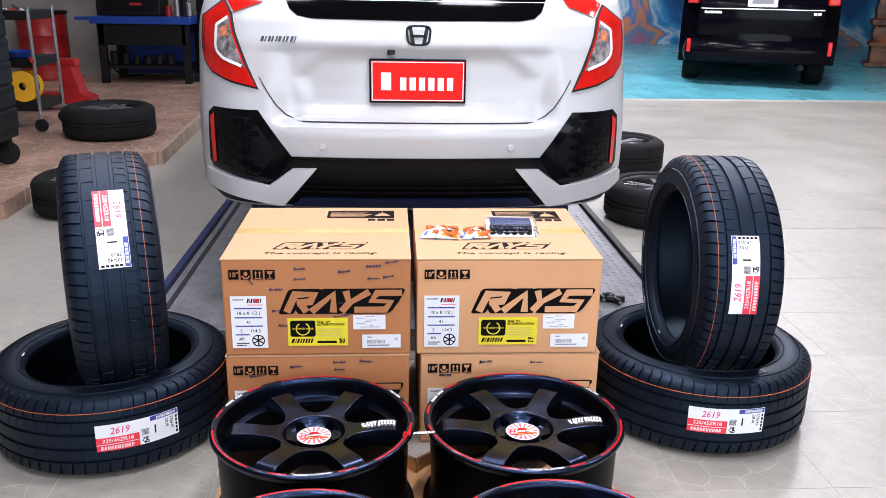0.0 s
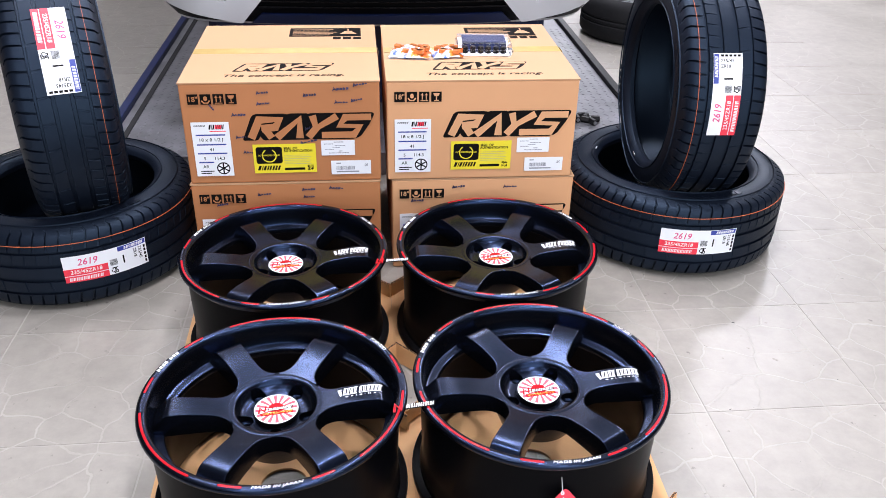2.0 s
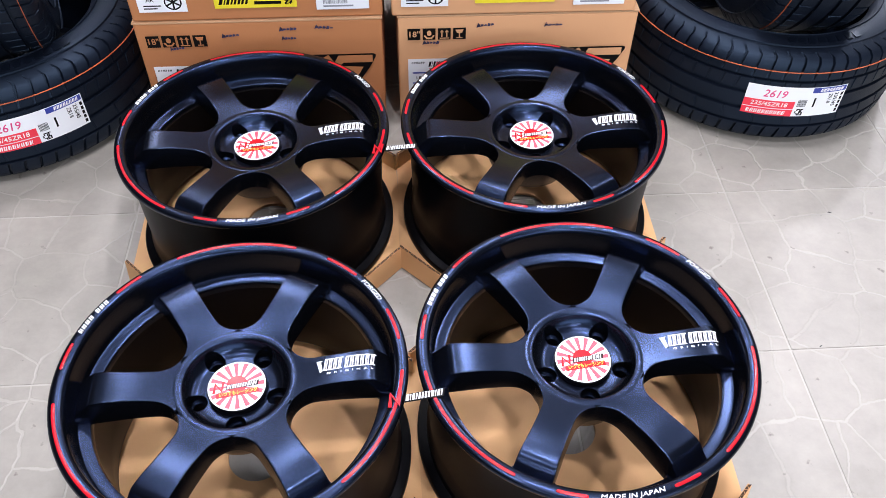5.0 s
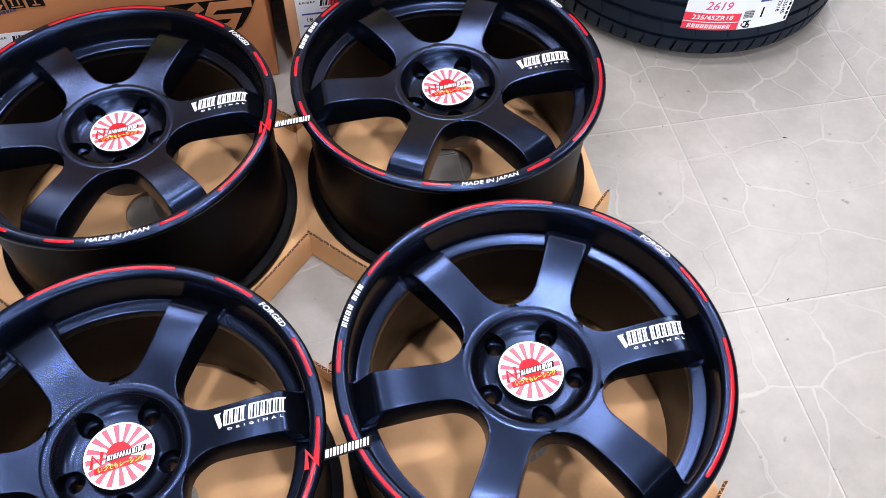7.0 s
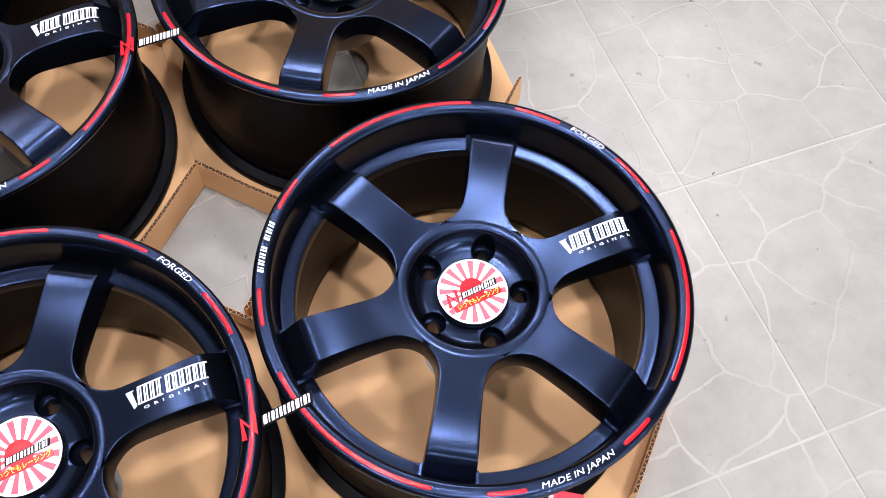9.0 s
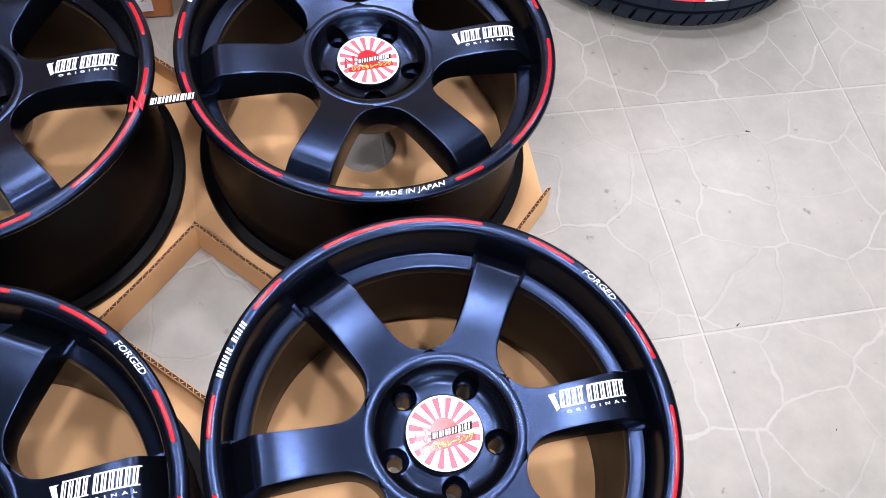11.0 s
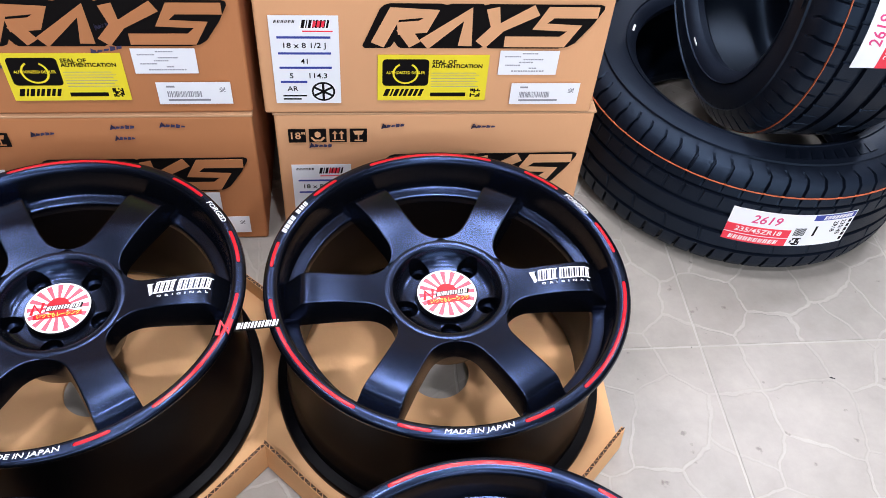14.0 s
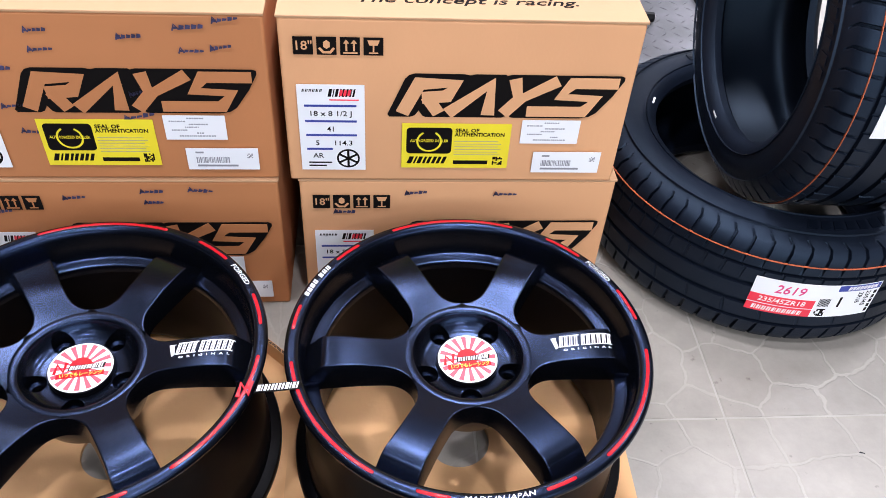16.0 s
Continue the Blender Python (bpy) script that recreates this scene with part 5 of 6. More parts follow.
def side_pane(name, y0, y1, sgn, label):
    """A side window over the upper flank between two sections."""
    bm = bmesh.new()
    cols = []
    for y in (y0, y1):
        kx = float(np.interp(y, [q[0] for q in SIDE], [q[1] for q in SIDE]))
        top = float(np.interp(y, [q[0] for q in SIDE], [q[2] for q in SIDE]))
        p = [Vector(c) for c in hull_ring(y, kx, top)[6:10]]
        cols.append([bm.verts.new((sgn * (c.x + 0.012), y, c.z)) for c in (p[0].lerp(p[1], 0.3), p[1], p[2], p[2].lerp(p[3], 0.4))])
    fs = [bm.faces.new((cols[0][k], cols[1][k], cols[1][k + 1], cols[0][k + 1])) for k in range(3)]
    r = bmesh.ops.extrude_face_region(bm, geom=fs)
    for v in [g for g in r["geom"] if isinstance(g, bmesh.types.BMVert)]:
        v.co.x -= sgn * 0.010
    return part(name, bm, M_GLASS_DARK, car, label)


for sgn in (1, -1):
    side_pane("side_window", 4.34, 5.04, sgn, "dark tinted side window")
    side_pane("side_window", 5.10, 5.98, sgn, "dark tinted side window")
    # no hollow is cut: a dark disc paints the shade of each empty arch
    for y in (3.98, 6.55):
        part("wheel_arch", cyl(bmesh.new(), 0.27, -0.004, 0.004, 40, pose(sgn * (0.872 if y < 5 else 0.892), y, 0.74, 0, 90, 0)), M_SEAM, car, "flat dark disc for the shade in an empty wheel arch")
glass = [(-0.0, 1.150), (0.37, 1.153), (0.425, 1.162), (0.455, 1.185), (0.475, 1.225), (0.50, 1.40), (0.45, 1.52), (0.0, 1.53)]
skin_panel("rear_glass", glass + flip(glass)[1:-1], 0.004, 0.003, M_GLASS_DARK, "dark tinted rear glass")
# boot lid gap
def gap_line(pts, w=0.0032, mat=M_SEAM, name="panel_gap"):
    for (ax, az), (bx, bz) in zip(pts, pts[1:]):
        d = Vector((bx - ax, bz - az)).normalized() * 0.001
        n = Vector((-d.y, d.x)).normalized() * w / 2
        skin_panel(name, [(ax - d.x - n.x, az - d.y - n.y), (bx + d.x - n.x, bz + d.y - n.y), (bx + d.x + n.x, bz + d.y + n.y), (ax - d.x + n.x, az - d.y + n.y)], 0.0045, 0.001, mat, step=0.01)
seam = [(0.0, 0.800), (0.40, 0.800), (0.435, 0.804), (0.470, 0.822), (0.500, 0.852), (0.540, 0.915), (0.560, 0.950)]
gap_line(seam)
gap_line(flip(seam))
# lamps
lens = [(0.572, 0.918), (0.664, 0.936), (0.742, 0.962), (0.777, 0.996), (0.789, 1.040), (0.792, 1.090), (0.790, 1.150), (0.700, 1.207), (0.669, 1.161), (0.655, 1.100), (0.611, 0.989)]
rim_o = [(0.563, 0.908), (0.666, 0.928), (0.746, 0.955), (0.784, 0.992), (0.796, 1.038), (0.799, 1.090), (0.797, 1.154), (0.699, 1.216), (0.661, 1.164), (0.647, 1.102), (0.602, 0.990)]
lin = [(0.612, 0.983), (0.660, 0.993), (0.697, 1.008), (0.722, 1.028), (0.732, 1.050), (0.729, 1.128), (0.674, 1.160), (0.660, 1.098)]
inner = [(0.556, 1.205), (0.655, 1.170), (0.690, 1.216), (0.62, 1.265), (0.535, 1.242)]
guide = [(0.622, 0.988), (0.695, 1.012), (0.719, 1.032), (0.726, 1.052), (0.723, 1.124), (0.678, 1.152)]
for sgn in (1, -1):
    g = (lambda o: o) if sgn > 0 else flip
    skin_panel("lamp_surround", g(rim_o), 0.003, 0.004, M_SEAM)
    lamp = skin_panel("tail_lamp", g(lens), 0.014, 0.012, M_LAMP_RED, "red tail lamp with a clear inner lens")
    skin_panel("clear_lens", g(lin), 0.0165, 0.003, M_LAMP_CLEAR, "clear faceted lens", lamp)
    for (ax, az), (bx, bz) in zip(guide, guide[1:]):
        n = Vector((az - bz, bx - ax)).normalized() * 0.005
        skin_panel("light_guide", g([(ax - n.x, az - n.y), (bx - n.x, bz - n.y), (bx + n.x, bz + n.y), (ax + n.x, az + n.y)]), 0.0185, 0.002, M_WHITE, "pale light guide strip", lamp)
    amber = [(0.668, 1.090), (0.708, 1.086), (0.708, 1.112), (0.680, 1.128)]
    skin_panel("indicator", g(amber), 0.0180, 0.002, M_AMBER, "amber indicator", lamp)
    skin_panel("boot_lamp", g(inner), 0.010, 0.008, M_LAMP_RED, "red lamp on the boot lid")
# bumper vents, diffuser and blades
vent = [(0.447, 0.676), (0.567, 0.838), (0.742, 0.838), (0.765, 0.815), (0.770, 0.640), (0.755, 0.615), (0.545, 0.573), (0.500, 0.600)]
for sgn in (1, -1):
    g = (lambda o: o) if sgn > 0 else flip
    v_ob = skin_panel("bumper_vent", g(vent), 0.006, 0.005, M_GLOSS_BLACK, "black hexagonal bumper vent")
    innerv = [(0.500, 0.690), (0.590, 0.812), (0.715, 0.812), (0.722, 0.650), (0.575, 0.600)]
    skin_panel("vent_mesh", g(innerv), 0.0085, 0.002, M_GRILLE, "black honeycomb mesh", v_ob)
    for r_ in range(9):
        for c_ in range(3):
            x, z = 0.582 + c_ * 0.056 + (r_ % 2) * 0.028, 0.628 + r_ * 0.0215
            if x > 0.712:
                continue
            hexa = [(x + du * 0.0255, z + dv * 0.0098) for du, dv in ((1, 0), (0.55, 1), (-0.55, 1), (-1, 0), (-0.55, -1), (0.55, -1))]
            skin_panel("mesh_cell", g(hexa), 0.0115, 0.003, M_GLOSS_BLACK, "", v_ob)
    skin_panel("reflector", g([(0.736, 0.640), (0.752, 0.632), (0.757, 0.800), (0.738, 0.818)]), 0.012, 0.005, M_LAMP_BRIGHT, "bright red vertical reflector", v_ob)
    blade = [(0.360, 0.638), (0.445, 0.636), (0.535, 0.570), (0.780, 0.610), (0.795, 0.600), (0.800, 0.560), (0.740, 0.540), (0.500, 0.500), (0.480, 0.500)]
    skin_panel("bumper_blade", g(blade), 0.030, 0.030, M_CAR, "white lower bumper blade", at=0.655)
diff = [(0.0, 0.678), (0.447, 0.678), (0.500, 0.600), (0.545, 0.573), (0.80, 0.60), (0.80, 0.545), (0.735, 0.480), (0.0, 0.470)]
skin_panel("diffuser", diff + flip(diff)[1:-1], 0.005, 0.004, M_GRILLE, "black plastic rear diffuser")
for z0, z1 in ((0.588, 0.596), (0.566, 0.572), (0.545, 0.551)):
    skin_panel("diffuser_rib", [(-0.43, z0), (0.43, z0), (0.43, z1), (-0.43, z1)], 0.018, 0.014, M_GLOSS_BLACK)
skin_panel("diffuser_edge", [(-0.447, 0.668), (0.447, 0.668), (0.450, 0.679), (-0.450, 0.679)], 0.012, 0.008, M_GLOSS_BLACK, "gloss black edge strip")
skin_panel("lower_lip", [(-0.46, 0.478), (0.46, 0.478), (0.42, 0.520), (-0.42, 0.520)], 0.028, 0.025, M_BLUE_STEEL, "dark blue lower lip")
# plate, badges, sensors
PLY = 3.195
pl = part("number_plate", box(bmesh.new(), -0.170, PLY - 0.014, 0.866, 0.176, PLY + 0.02, 1.021, 0.004), M_GLOSS_BLACK, car, "red dealer plate in a black frame")
part("plate_face", box(bmesh.new(), -0.163, PLY - 0.0165, 0.873, 0.169, PLY - 0.0138, 1.014, 0.001), M_PLATE_RED, pl)
bm = bmesh.new()
pf = pose(0, PLY - 0.0166, 0, 90, 0, 0)
for x0, y0, x1, y1 in ((-0.161, 0.875, 0.167, 0.878), (-0.161, 1.009, 0.167, 1.012), (-0.161, 0.875, -0.158, 1.012), (0.164, 0.875, 0.167, 1.012)):
    join(bm, sheet(x0, y0, x1, y1, 0, 0.0012), pf)
for k in range(6):
    join(bm, sheet(-0.060 + 0.0335 * k, 0.912, -0.060 + 0.0335 * k + 0.022, 0.957, 0, 0.0015), pf)
join(bm, sheet(-0.128, 0.912, -0.092, 0.974, 0, 0.0015), pf)
part("plate_lettering_bar", bm, M_WHITE, pl, kind="stuff")
bm = bmesh.new()
ring_o, ring_i = [], []
for k in range(40):
    a = 2 * math.pi * k / 40
    c_, s_ = math.cos(a), math.sin(a)
    sq = (abs(c_) ** 4 + abs(s_) ** 4) ** -0.25
    wdt = 1 - 0.16 * (1 - s_ * sq) / 2
    ring_o.append((0.048 * c_ * sq * wdt, 0.036 * s_ * sq))
    ring_i.append((0.039 * c_ * sq * wdt, 0.029 * s_ * sq))
lay = [[bm.verts.new((x, y, z)) for x, y in ring] for ring, z in ((ring_i, 0), (ring_o, 0), (ring_o, 0.005), (ring_i, 0.005))]
for k in range(40):
    for q in range(4):
        g_, h_ = lay[q], lay[(q + 1) % 4]
        bm.faces.new((g_[k], g_[(k + 1) % 40], h_[(k + 1) % 40], h_[k]))
bmesh.ops.transform(bm, matrix=pose(0.005, 3.190, 1.102, 90, 0, 0), verts=bm.verts)
bd = part("badge", bm, M_GLOSS_BLACK, car, "black outlined oval badge")
bm = bmesh.new()
prism(bm, [(-0.036, 0.030), (-0.024, 0.030), (-0.012, -0.030), (-0.026, -0.030)], 0, 0.005, pose(0.005, 3.190, 1.102, 90, 0, 0))
prism(bm, [(0.024, 0.030), (0.036, 0.030), (0.026, -0.030), (0.012, -0.030)], 0, 0.005, pose(0.005, 3.190, 1.102, 90, 0, 0))
join(bm, sheet(-0.022, -0.007, 0.022, 0.003, 0, 0.005), pose(0.005, 3.190, 1.102, 90, 0, 0))
part("badge_bars", bm, M_GLOSS_BLACK, bd)
bm = bmesh.new()
glyph_mark(bm, 5, 0.130, 0.019, 0.35, 0, 0.004, pose(-0.552, 3.215, 1.074, 90, 0, -3), gap=0.2, bold=0.16)
part("model_badge", bm, M_CHROME, car, "chrome model badge", kind="stuff")
part("camera_eye", box(bmesh.new(), -0.105, 3.172, 1.036, -0.078, 3.20, 1.052, 0.004), M_GLOSS_BLACK, car)
for sx in (-0.336, 0.338):
    part("parking_sensor", cyl(bmesh.new(), 0.012, 0, 0.006, 24, pose(sx, skin_y(sx, 0.716) - 0.001, 0.716, 90, 0, 0), bevel=0.002), M_CAR, car, smooth=True)
for sx in (-0.55, 0.55):
    part("lift_arm", box(bmesh.new(), sx - 0.13, 3.62, PZ + 0.001, sx + 0.13, 7.0, 0.46, 0.01), M_BLUE_STEEL, lift, "blue lifting table under the car")


# ---- used wheels on the floor ----
def build_used_wheel(m, label, r=0.325, wd=0.215):
    t = thing("used_wheel", label, "wheel", m, "used wheels lying about")
    prof = [(r * 0.70, 0.02), (r * 0.74, 0.003), (r * 0.86, 0.0), (r * 0.96, 0.018), (r, 0.04), (r, wd / 2 - 0.02), (r - 0.006, wd / 2 - 0.017), (r - 0.006, wd / 2 - 0.009), (r, wd / 2 - 0.006), (r, wd / 2 + 0.006), (r - 0.006, wd / 2 + 0.009), (r - 0.006, wd / 2 + 0.017), (r, wd / 2 + 0.02), (r, wd - 0.04), (r * 0.96, wd - 0.018), (r * 0.86, wd), (r * 0.74, wd - 0.003), (r * 0.70, wd - 0.02)]
    part("tyre", lathe(bmesh.new(), prof, 72), M_OLD_RUBBER, t, "worn black tyre", smooth=True)
    rim = part("rim", lathe(bmesh.new(), [(r * 0.60, wd - 0.08), (r * 0.64, wd - 0.035), (r * 0.70, wd - 0.014), (r * 0.715, wd - 0.012), (r * 0.715, 0.02), (r * 0.60, 0.02)], 64), M_DARK_STEEL, t, smooth=True)
    for k in range(5):
        for s in (-9, 9):
            bm = prism(bmesh.new(), [(0.03, -0.010), (r * 0.66, -0.016), (r * 0.66, 0.016), (0.03, 0.010)], wd - 0.062, wd - 0.030, pose(0, 0, 0, 0, 0, 72 * k + s))
            part("spoke", bm, M_STEEL, rim)
    part("hub", cyl(bmesh.new(), 0.055, wd - 0.08, wd - 0.035, 24, bevel=0.006), M_STEEL, rim, smooth=True)
    return t


build_used_wheel(pose(-2.27, 6.84, 0.096, 0, 0, 12), "black alloy wheel with worn tyre lying on brown paving", 0.345, 0.24)
build_used_wheel(pose(-1.79, 4.95, 0.0, 0, 0, 40), "worn tyre on a rim lying flat on the tiles", 0.31, 0.21)
build_used_wheel(pose(1.60, 6.10, 0.0, 0, 0, 30), "silver-spoked wheel with worn tyre lying on the tiles", 0.32, 0.235)
build_used_wheel(pose(1.48, 4.74, 0.0, 0, 0, 5), "silver-spoked wheel with worn tyre lying beside the lift", 0.31, 0.22)

# ---- workshop corner ----
bench = thing("workbench", "blue-topped steel workbench with a black frame", "workbench", pose(-2.94, 10.70, 0.095))
part("top", box(bmesh.new(), -0.58, -0.45, 0.68, 0.56, 0.35, 0.76, 0.008), M_BENCH_BLUE, bench, "bright blue bench top")
part("top_wing", prism(bmesh.new(), [(-0.58, -0.45), (-0.74, -0.45), (-0.58, -0.15)], 0.72, 0.755), M_BENCH_BLUE, bench)
part("front_panel", box(bmesh.new(), -0.50, -0.40, 0.44, 0.48, -0.38, 0.68), M_DARK_STEEL, bench, "dark perforated panel")
for x in (-0.52, 0.44):
    for y in (-0.40, 0.25):
        part("leg", box(bmesh.new(), x, y, 0, x + 0.08, y + 0.08, 0.68, 0.004), M_DARK_STEEL, bench)
part("lower_shelf", box(bmesh.new(), -0.5, -0.38, 0.17, 0.48, 0.3, 0.20), M_DARK_STEEL, bench)
part("back_panel", box(bmesh.new(), -0.5, 0.30, 0.05, 0.48, 0.32, 0.68), M_BENCH_BLUE, bench, "blue rear panel")
rng = random.Random(8)
for k in range(6):
    o = thing("machine_part", "greasy dark metal part on the bench shelf", "metal part", pose(-3.35 + 0.13 * k, 10.5, 0.296), "parts on the bench shelf")
    part("casting", cyl(bmesh.new(), 0.045 + 0.012 * rng.random(), 0, 0.09 + 0.07 * rng.random(), 14, bevel=0.01), M_DARK_STEEL, o, smooth=True)
charger = thing("battery_charger", "black boxed battery charger with red lettering bars on the bench", "charger", pose(-3.14, 10.70, 0.856))
part("case", box(bmesh.new(), -0.37, -0.2, 0, 0.37, 0.2, 0.42, 0.02), M_DARK_STEEL, charger)
part("front_plate", box(bmesh.new(), -0.30, -0.206, 0.06, 0.30, -0.2005, 0.36, 0.002), M_GRILLE, charger)
part("maker_bar", box(bmesh.new(), 0.02, -0.209, 0.12, 0.16, -0.2065, 0.15), M_RED_PAINT, charger)
for k, (x, h, mt) in enumerate(((-2.70, 0.12, M_RED_PAINT), (-2.60, 0.20, M_STEEL), (-2.52, 0.28, M_DARK_STEEL), (-2.46, 0.16, M_STEEL))):
    o = thing("oil_can", "small metal can on the workbench", "can", pose(x, 10.6, 0.856), "cans on the workbench")
    part("body", cyl(bmesh.new(), 0.04, 0, h, 16, bevel=0.006), mt, o, smooth=True)
cabinet = thing("equipment_rack", "tall dark equipment rack beside the bench", "rack", pose(-2.22, 10.85, 0.095))
part("frame", box(bmesh.new(), -0.16, -0.25, 0, 0.16, 0.3, 1.6, 0.01), M_DARK_STEEL, cabinet)
part("door", box(bmesh.new(), -0.14, -0.262, 0.30, 0.14, -0.2505, 1.5, 0.004), M_GRILLE, cabinet)
part("plinth", box(bmesh.new(), -0.22, -0.30, 0, 0.18, -0.252, 0.10, 0.005), M_DARK_STEEL, cabinet)
hose = bpy.data.curves.new("hose", "CURVE")
hose.dimensions, hose.bevel_depth = "3D", 0.012
sp = hose.splines.new("BEZIER")
hp = [(-3.72, 11.25, 2.6), (-3.70, 11.24, 1.0), (-3.70, 11.2, 0.45), (-3.50, 11.1, 0.13), (-3.2, 11.05, 0.115)]
sp.bezier_points.add(len(hp) - 1)
for p, c in zip(sp.bezier_points, hp):
    p.co, p.handle_left_type, p.handle_right_type = c, "AUTO", "AUTO"
hose_ob = new("air_hose", hose)
hose.materials.append(M_DARK_STEEL)
tagged(hose_ob, "black air hose hanging down the wall", "hose")

drum = thing("oil_drum", "red steel oil drum with a dark lid", "drum", pose(-4.25, 10.75, 0.095))
part("barrel", lathe(bmesh.new(), [(0, 0), (0.28, 0), (0.285, 0.02), (0.28, 0.04), (0.28, 0.28), (0.288, 0.30), (0.28, 0.32), (0.28, 0.50), (0.288, 0.52), (0.28, 0.54), (0.28, 0.74), (0.285, 0.76), (0, 0.76)], 48, closed=False), M_RED_PAINT, drum, smooth=True)
part("lid", cyl(bmesh.new(), 0.30, 0.761, 0.80, 40, bevel=0.008), M_DARK_STEEL, drum, smooth=True)

cart = thing("tool_cart", "black steel tool trolley with open shelves and casters", "tool cart", pose(-3.05, 7.22, 0.096))
for z in (0.16, 0.50, 0.86):
    part("shelf", box(bmesh.new(), -0.42, -0.25, z, 0.20, 0.25, z + 0.07, 0.01), M_DARK_STEEL, cart)
for x in (-0.40, 0.20):
    for y in (-0.24, 0.24):
        part("post", cyl(bmesh.new(), 0.014, 0.1, 0.96, 12, pose(x, y, 0)), M_STEEL, cart, smooth=True)
        cs = part("caster", cyl(bmesh.new(), 0.05, -0.016, 0.016, 18, pose(x, y, 0.05, 90, 0, 0), bevel=0.004), M_OLD_RUBBER, cart, smooth=True)
rng = random.Random(3)
for k in range(7):
    z = (0.57, 0.93)[k % 2]
    o = thing("hand_tool", "steel hand tool lying on the trolley", "tool", pose(-3.35 + 0.07 * k, 7.07 + 0.05 * (k % 3), 0.096 + z + 0.012, 0, 8, rng.uniform(-60, 60)), "tools on the trolley")
    part("shaft", rod(bmesh.new(), (-0.12, 0, 0), (0.10, 0, 0.0), 0.010, 8), M_STEEL, o)
    part("grip", rod(bmesh.new(), (0.10, 0, 0), (0.18, 0, 0), 0.016, 10), (M_RED_PAINT, M_BENCH_BLUE, M_WHITE)[k % 3], o)
pan = thing("blue_tray", "round blue magnetic tray on the trolley", "tray", pose(-2.98, 7.04, 0.096 + 0.575))
part("bowl", lathe(bmesh.new(), [(0, 0), (0.06, 0), (0.11, 0.05), (0.10, 0.05), (0.055, 0.008), (0, 0.008)], 32, closed=False), M_BENCH_BLUE, pan, smooth=True)
reel = thing("cable_reel", "yellow cable reel on the lower trolley shelf", "cable reel", pose(-2.96, 7.03, 0.096 + 0.235))
for y in (-0.05, 0.05):
    part("flange", lathe(bmesh.new(), [(0.03, -0.006), (0.12, -0.006), (0.12, 0.006), (0.03, 0.006)], 32, m=pose(0, y, 0.12, 90, 0, 0)), M_YEL_PAINT, reel, smooth=True)
part("cable", lathe(bmesh.new(), [(0.04, -0.042), (0.095, -0.042), (0.095, 0.042), (0.04, 0.042)], 28, m=pose(0, 0, 0.12, 90, 0, 0)), M_OLD_RUBBER, reel, smooth=True)
jack = thing("floor_jack", "red trolley jack with black wheels", "jack", pose(-3.05, 8.2, 0.096))
part("frame", prism(bmesh.new(), [(-0.35, 0.06), (0.20, 0.06), (0.22, 0.12), (0.12, 0.16), (0.06, 0.40), (-0.02, 0.40), (-0.06, 0.16), (-0.30, 0.16)], -0.10, 0.10, pose(0, 0, 0, 90, 0, 0)), M_RED_PAINT, jack)
part("arm", box(bmesh.new(), -0.36, -0.05, 0.40, 0.10, 0.05, 0.47, 0.02), M_RED_PAINT, jack)
for x in (-0.26, 0.17):
    part("roller", cyl(bmesh.new(), 0.05, -0.14, 0.14, 16, pose(x, 0, 0.05, 90, 0, 0), bevel=0.006), M_OLD_RUBBER, jack, smooth=True)
chest = thing("tool_chest", "tall black tool chest with drawers on casters", "tool chest", pose(-2.86, 5.55, 0.096))
part("carcass", box(bmesh.new(), -0.35, -0.23, 0.18, 0.35, 0.23, 1.30, 0.012), M_DARK_STEEL, chest)
for k in range(7):
    d = part("drawer", box(bmesh.new(), 0.3505, -0.21, 0.24 + 0.145 * k, 0.366, 0.21, 0.372 + 0.145 * k, 0.006), M_DARK_STEEL, chest)
    part("pull", box(bmesh.new(), 0.366, -0.19, 0.345 + 0.145 * k, 0.378, 0.19, 0.36 + 0.145 * k, 0.003), M_DARK_STEEL, d)
    d2 = part("drawer", box(bmesh.new(), -0.33, -0.246, 0.24 + 0.145 * k, 0.33, -0.2305, 0.372 + 0.145 * k, 0.006), M_DARK_STEEL, chest)
    part("pull", box(bmesh.new(), -0.30, -0.258, 0.345 + 0.145 * k, 0.30, -0.246, 0.36 + 0.145 * k, 0.003), M_DARK_STEEL, d2)
for x in (-0.28, 0.28):
    for y in (-0.18, 0.18):
        part("caster", cyl(bmesh.new(), 0.075, -0.022, 0.022, 20, pose(x, y, 0.075, 90, 0, 20), bevel=0.006), M_OLD_RUBBER, chest, smooth=True)
        part("fork", box(bmesh.new(), x - 0.03, y - 0.03, 0.10, x + 0.03, y + 0.03, 0.18, 0.006), M_DARK_STEEL, chest)

# ---- black van in the far bay ----
van = thing("black_van", "glossy black people carrier parked on the turquoise floor", "van", pose(4.68, 11.0, 0.04, 0, 0, -19))
bm = box(bmesh.new(), -0.98, 0.0, 0.30, 0.98, 4.6, 1.85)
bmesh.ops.subdivide_edges(bm, edges=bm.edges, cuts=5, use_grid_fill=True)
for v in bm.verts:
    if v.co.z > 1.0:
        v.co.x *= 1 - 0.12 * (v.co.z - 1.0)
    v.co.y += 0.25 * (abs(v.co.x) / 0.98) ** 4 * (1 if v.co.y < 1 else 0) + (0.10 * max(0, v.co.z - 0.9) if v.co.y < 1 else 0)
for v in bm.verts:
    if v.co.y < 1 and v.co.z < 0.7:
        v.co.y -= 0.06 * math.sin((v.co.z - 0.3) / 0.4 * math.pi)
part("body", bm, M_VAN, van, smooth=True)
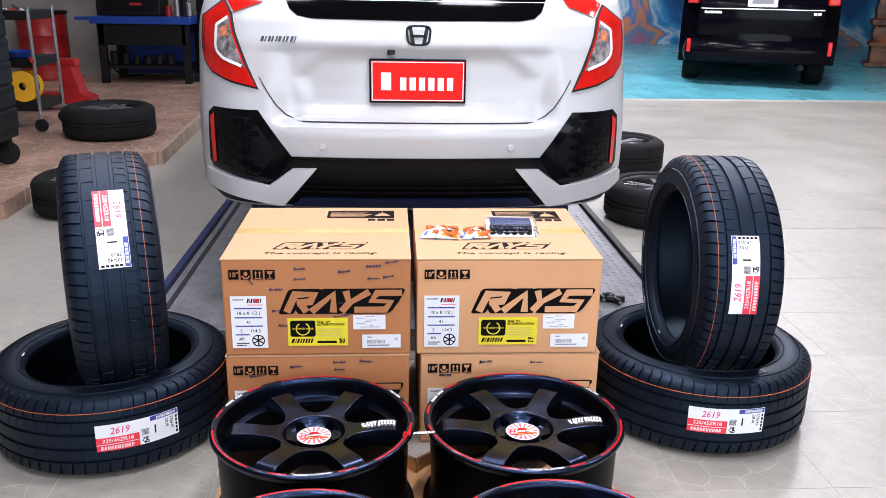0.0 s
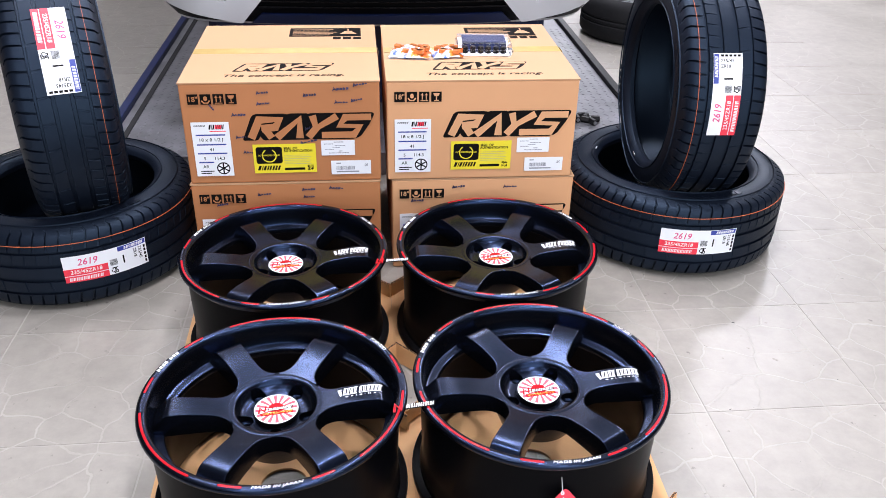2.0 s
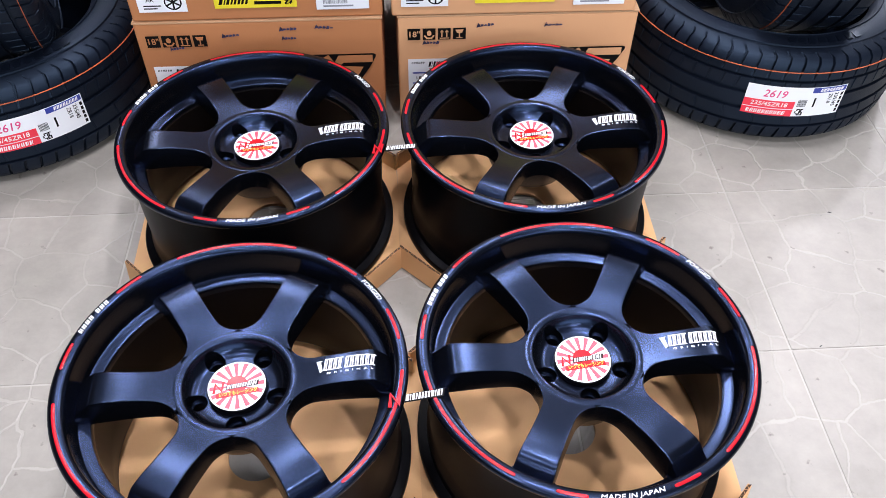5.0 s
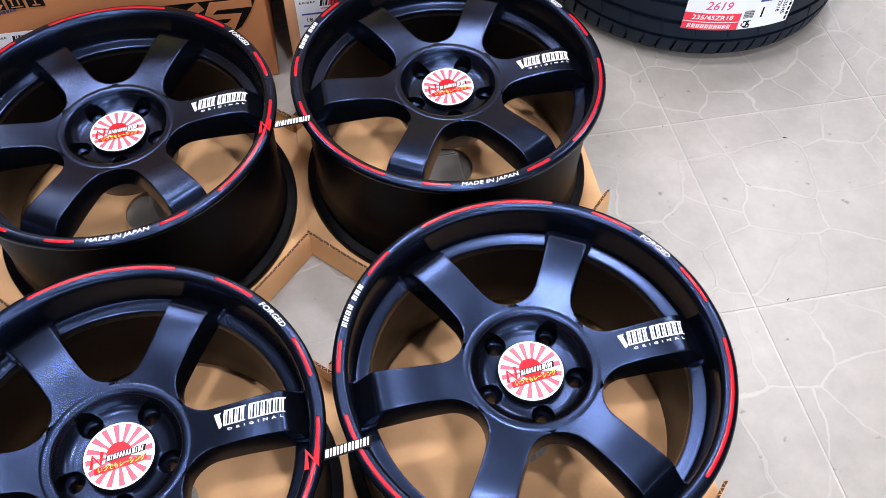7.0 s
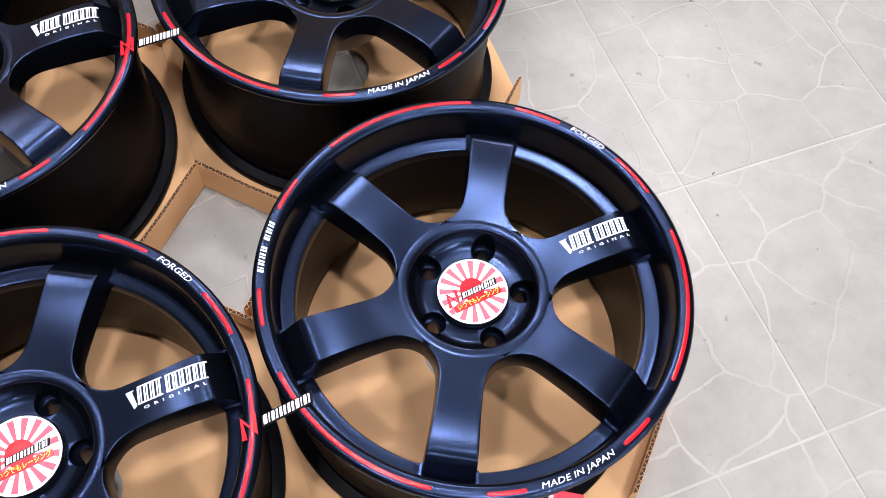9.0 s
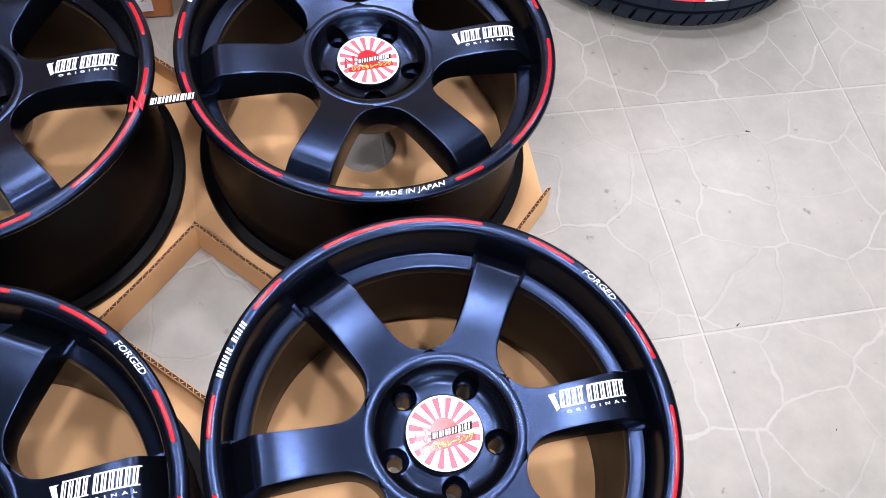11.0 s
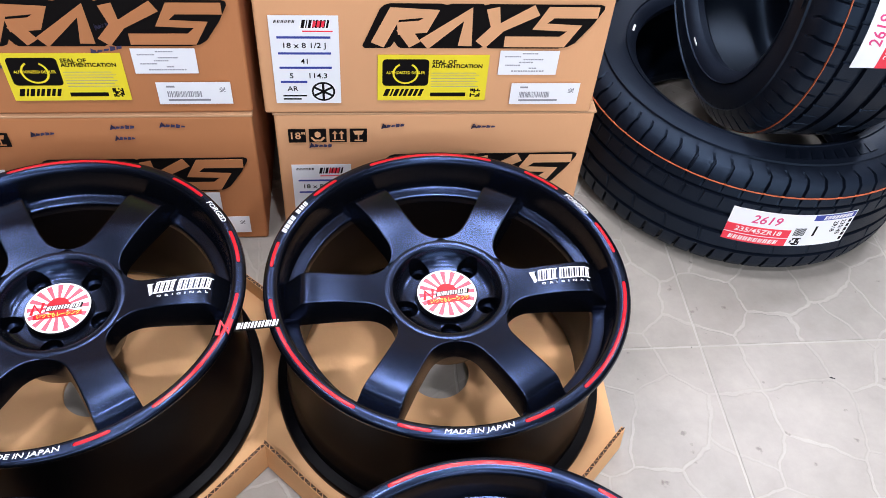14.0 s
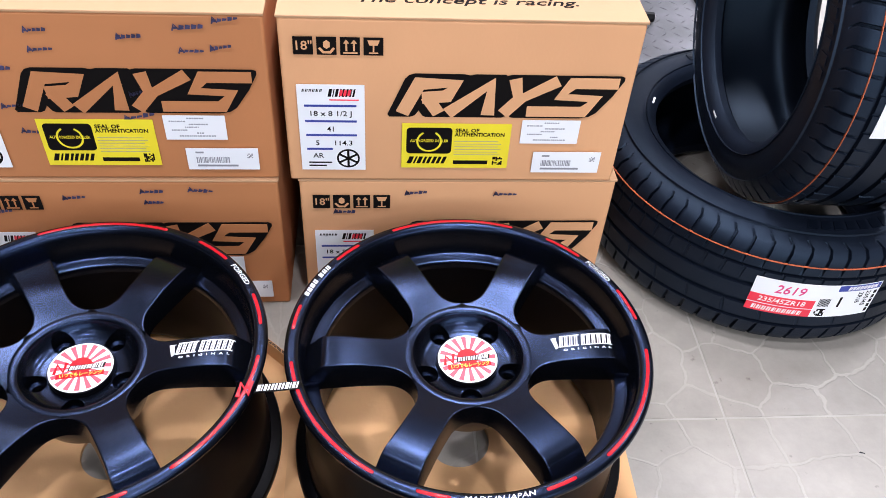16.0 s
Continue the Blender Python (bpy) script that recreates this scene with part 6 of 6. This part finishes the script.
part("bumper", box(bmesh.new(), -0.93, -0.10, 0.30, 0.93, 0.3, 0.62, 0.12), M_VAN, van, smooth=True)
part("tailgate", box(bmesh.new(), -0.78, -0.03, 0.64, 0.78, 0.2, 1.12, 0.06), M_VAN, van, smooth=True)
part("rear_glass", box(bmesh.new(), -0.75, -0.01, 1.18, 0.75, 0.2, 1.70, 0.03), M_GLASS_DARK, van)
part("number_plate", box(bmesh.new(), -0.18, -0.05, 1.02, 0.18, -0.031, 1.16, 0.004), M_PAPER, van, "white number plate")
part("plate_bar", box(bmesh.new(), -0.13, -0.054, 1.06, 0.13, -0.0505, 1.11), M_GREY_INK, van)
part("chrome_strip", box(bmesh.new(), -0.75, -0.045, 0.985, 0.75, -0.031, 1.0, 0.004), M_CHROME, van)
for sx in (-1, 1):
    part("reflector", box(bmesh.new(), sx * 0.86 - 0.025, -0.107, 0.44, sx * 0.86 + 0.025, -0.06, 0.61, 0.006), M_LAMP_BRIGHT, van, "red bumper reflector")
    part("tail_lamp", box(bmesh.new(), sx * 0.85 - 0.07, -0.02, 1.05, sx * 0.85 + 0.07, 0.2, 1.4, 0.02), M_LAMP_RED, van)
    w_ob = part("wheel", lathe(bmesh.new(), [(0.20, -0.10), (0.31, -0.11), (0.34, -0.09), (0.34, 0.09), (0.31, 0.11), (0.20, 0.10)], 40, m=pose(sx * 0.80, 0.72, 0.34, 0, 90, 0)), M_OLD_RUBBER, van, smooth=True)
    part("model_badge", block_mark(bmesh.new(), (7 if sx < 0 else 2), (0.22 if sx < 0 else 0.10), 0.03, 0.1, 0, 0.006, pose(sx * 0.70 - (0 if sx < 0 else 0.08), -0.031, 0.93, 90, 0, 0), gap=0.25), M_CHROME, van)
part("exhaust", cyl(bmesh.new(), 0.04, -0.05, 0.3, 20, pose(0.55, 0.0, 0.28, -90, 0, 0)), M_DARK_STEEL, van)

# the carving stays one plain mesh
bm = lathe(bmesh.new(), [(0, 0), (0.46, 0), (0.46, 0.05), (0.34, 0.06), (0.34, 0.29), (0.40, 0.31), (0.40, 0.36), (0.33, 0.39), (0.36, 0.50), (0.33, 0.60), (0.41, 0.64), (0.41, 0.70), (0.32, 0.73),
                          (0.35, 0.88), (0.32, 1.03), (0.42, 1.06), (0.42, 1.14), (0.36, 1.17), (0.38, 1.56), (0, 1.60)], 4, closed=False, m=pose(0, 0, 0, 0, 0, 45))
bmesh.ops.bevel(bm, geom=[e for e in bm.edges if e.calc_face_angle(0) > 0.5], offset=0.012, segments=2, affect="EDGES")
totem = part("carved_totem", bm, M_WOOD, smooth=True, m=pose(7.80, 13.3, 0.145, 0, 0, -25))
tagged(totem, "carved wooden post painted orange, brown and black", "wood carving")

# flakes trodden into the tiles
flake = thing("paint_flake", "small dark flake trodden onto the tiles", "flake", pose(0.919, 1.970, 0.0003) @ Matrix.Scale(0.45, 4), "flakes on the floor")
part("chip", prism(bmesh.new(), [(-0.011, 0.002), (-0.004, 0.005), (0.004, 0.001), (0.011, -0.005), (0.003, -0.003), (-0.006, -0.001)], 0, 0.0012), M_DARK_STEEL, flake)
for x, y, a in ((0.774, 1.633, 50), (0.70, 2.04, 110), (1.08, 1.72, 20), (0.86, 1.46, 75)):
    copy_thing(flake, pose(x, y, 0.0003, 0, 0, a) @ Matrix.Scale(0.8 if y < 1.7 and x < 0.8 else 0.4, 4))

# ---- floor tiles ----
TS, TG = 0.415, 0.004
tile_mesh = None
count = 0
joined = bmesh.new()
x_off, y_off = 0.301, 1.627
for j in range(-14, 22):
    for i in range(-19, 24):
        x, y = x_off + i * TS, y_off + j * TS
        if y + TS > 10.1 or y < -4.0 or x < -7.4 or x + TS > 9.4:
            continue
        if -1.7 <= x <= 2.2 and 0.3 <= y <= 6.2 and count < 300:
            if tile_mesh is None:
                bm = box(bmesh.new(), TG / 2, TG / 2, -0.008, TS - TG / 2, TS - TG / 2, 0.0, 0.0006)
                ob = part("tile", bm, M_TILE, floor_ob)
                tile_mesh = ob.data
            else:
                ob = new("tile", tile_mesh)
                ob.parent = floor_ob
            ob.location = (x, y, 0)
            count += 1
        else:
            v = [joined.verts.new(c) for c in ((x + TG / 2, y + TG / 2, 0), (x + TS - TG / 2, y + TG / 2, 0), (x + TS - TG / 2, y + TS - TG / 2, 0), (x + TG / 2, y + TS - TG / 2, 0))]
            joined.faces.new(v)
part("far_tiles", joined, M_TILE, floor_ob, kind="stuff")
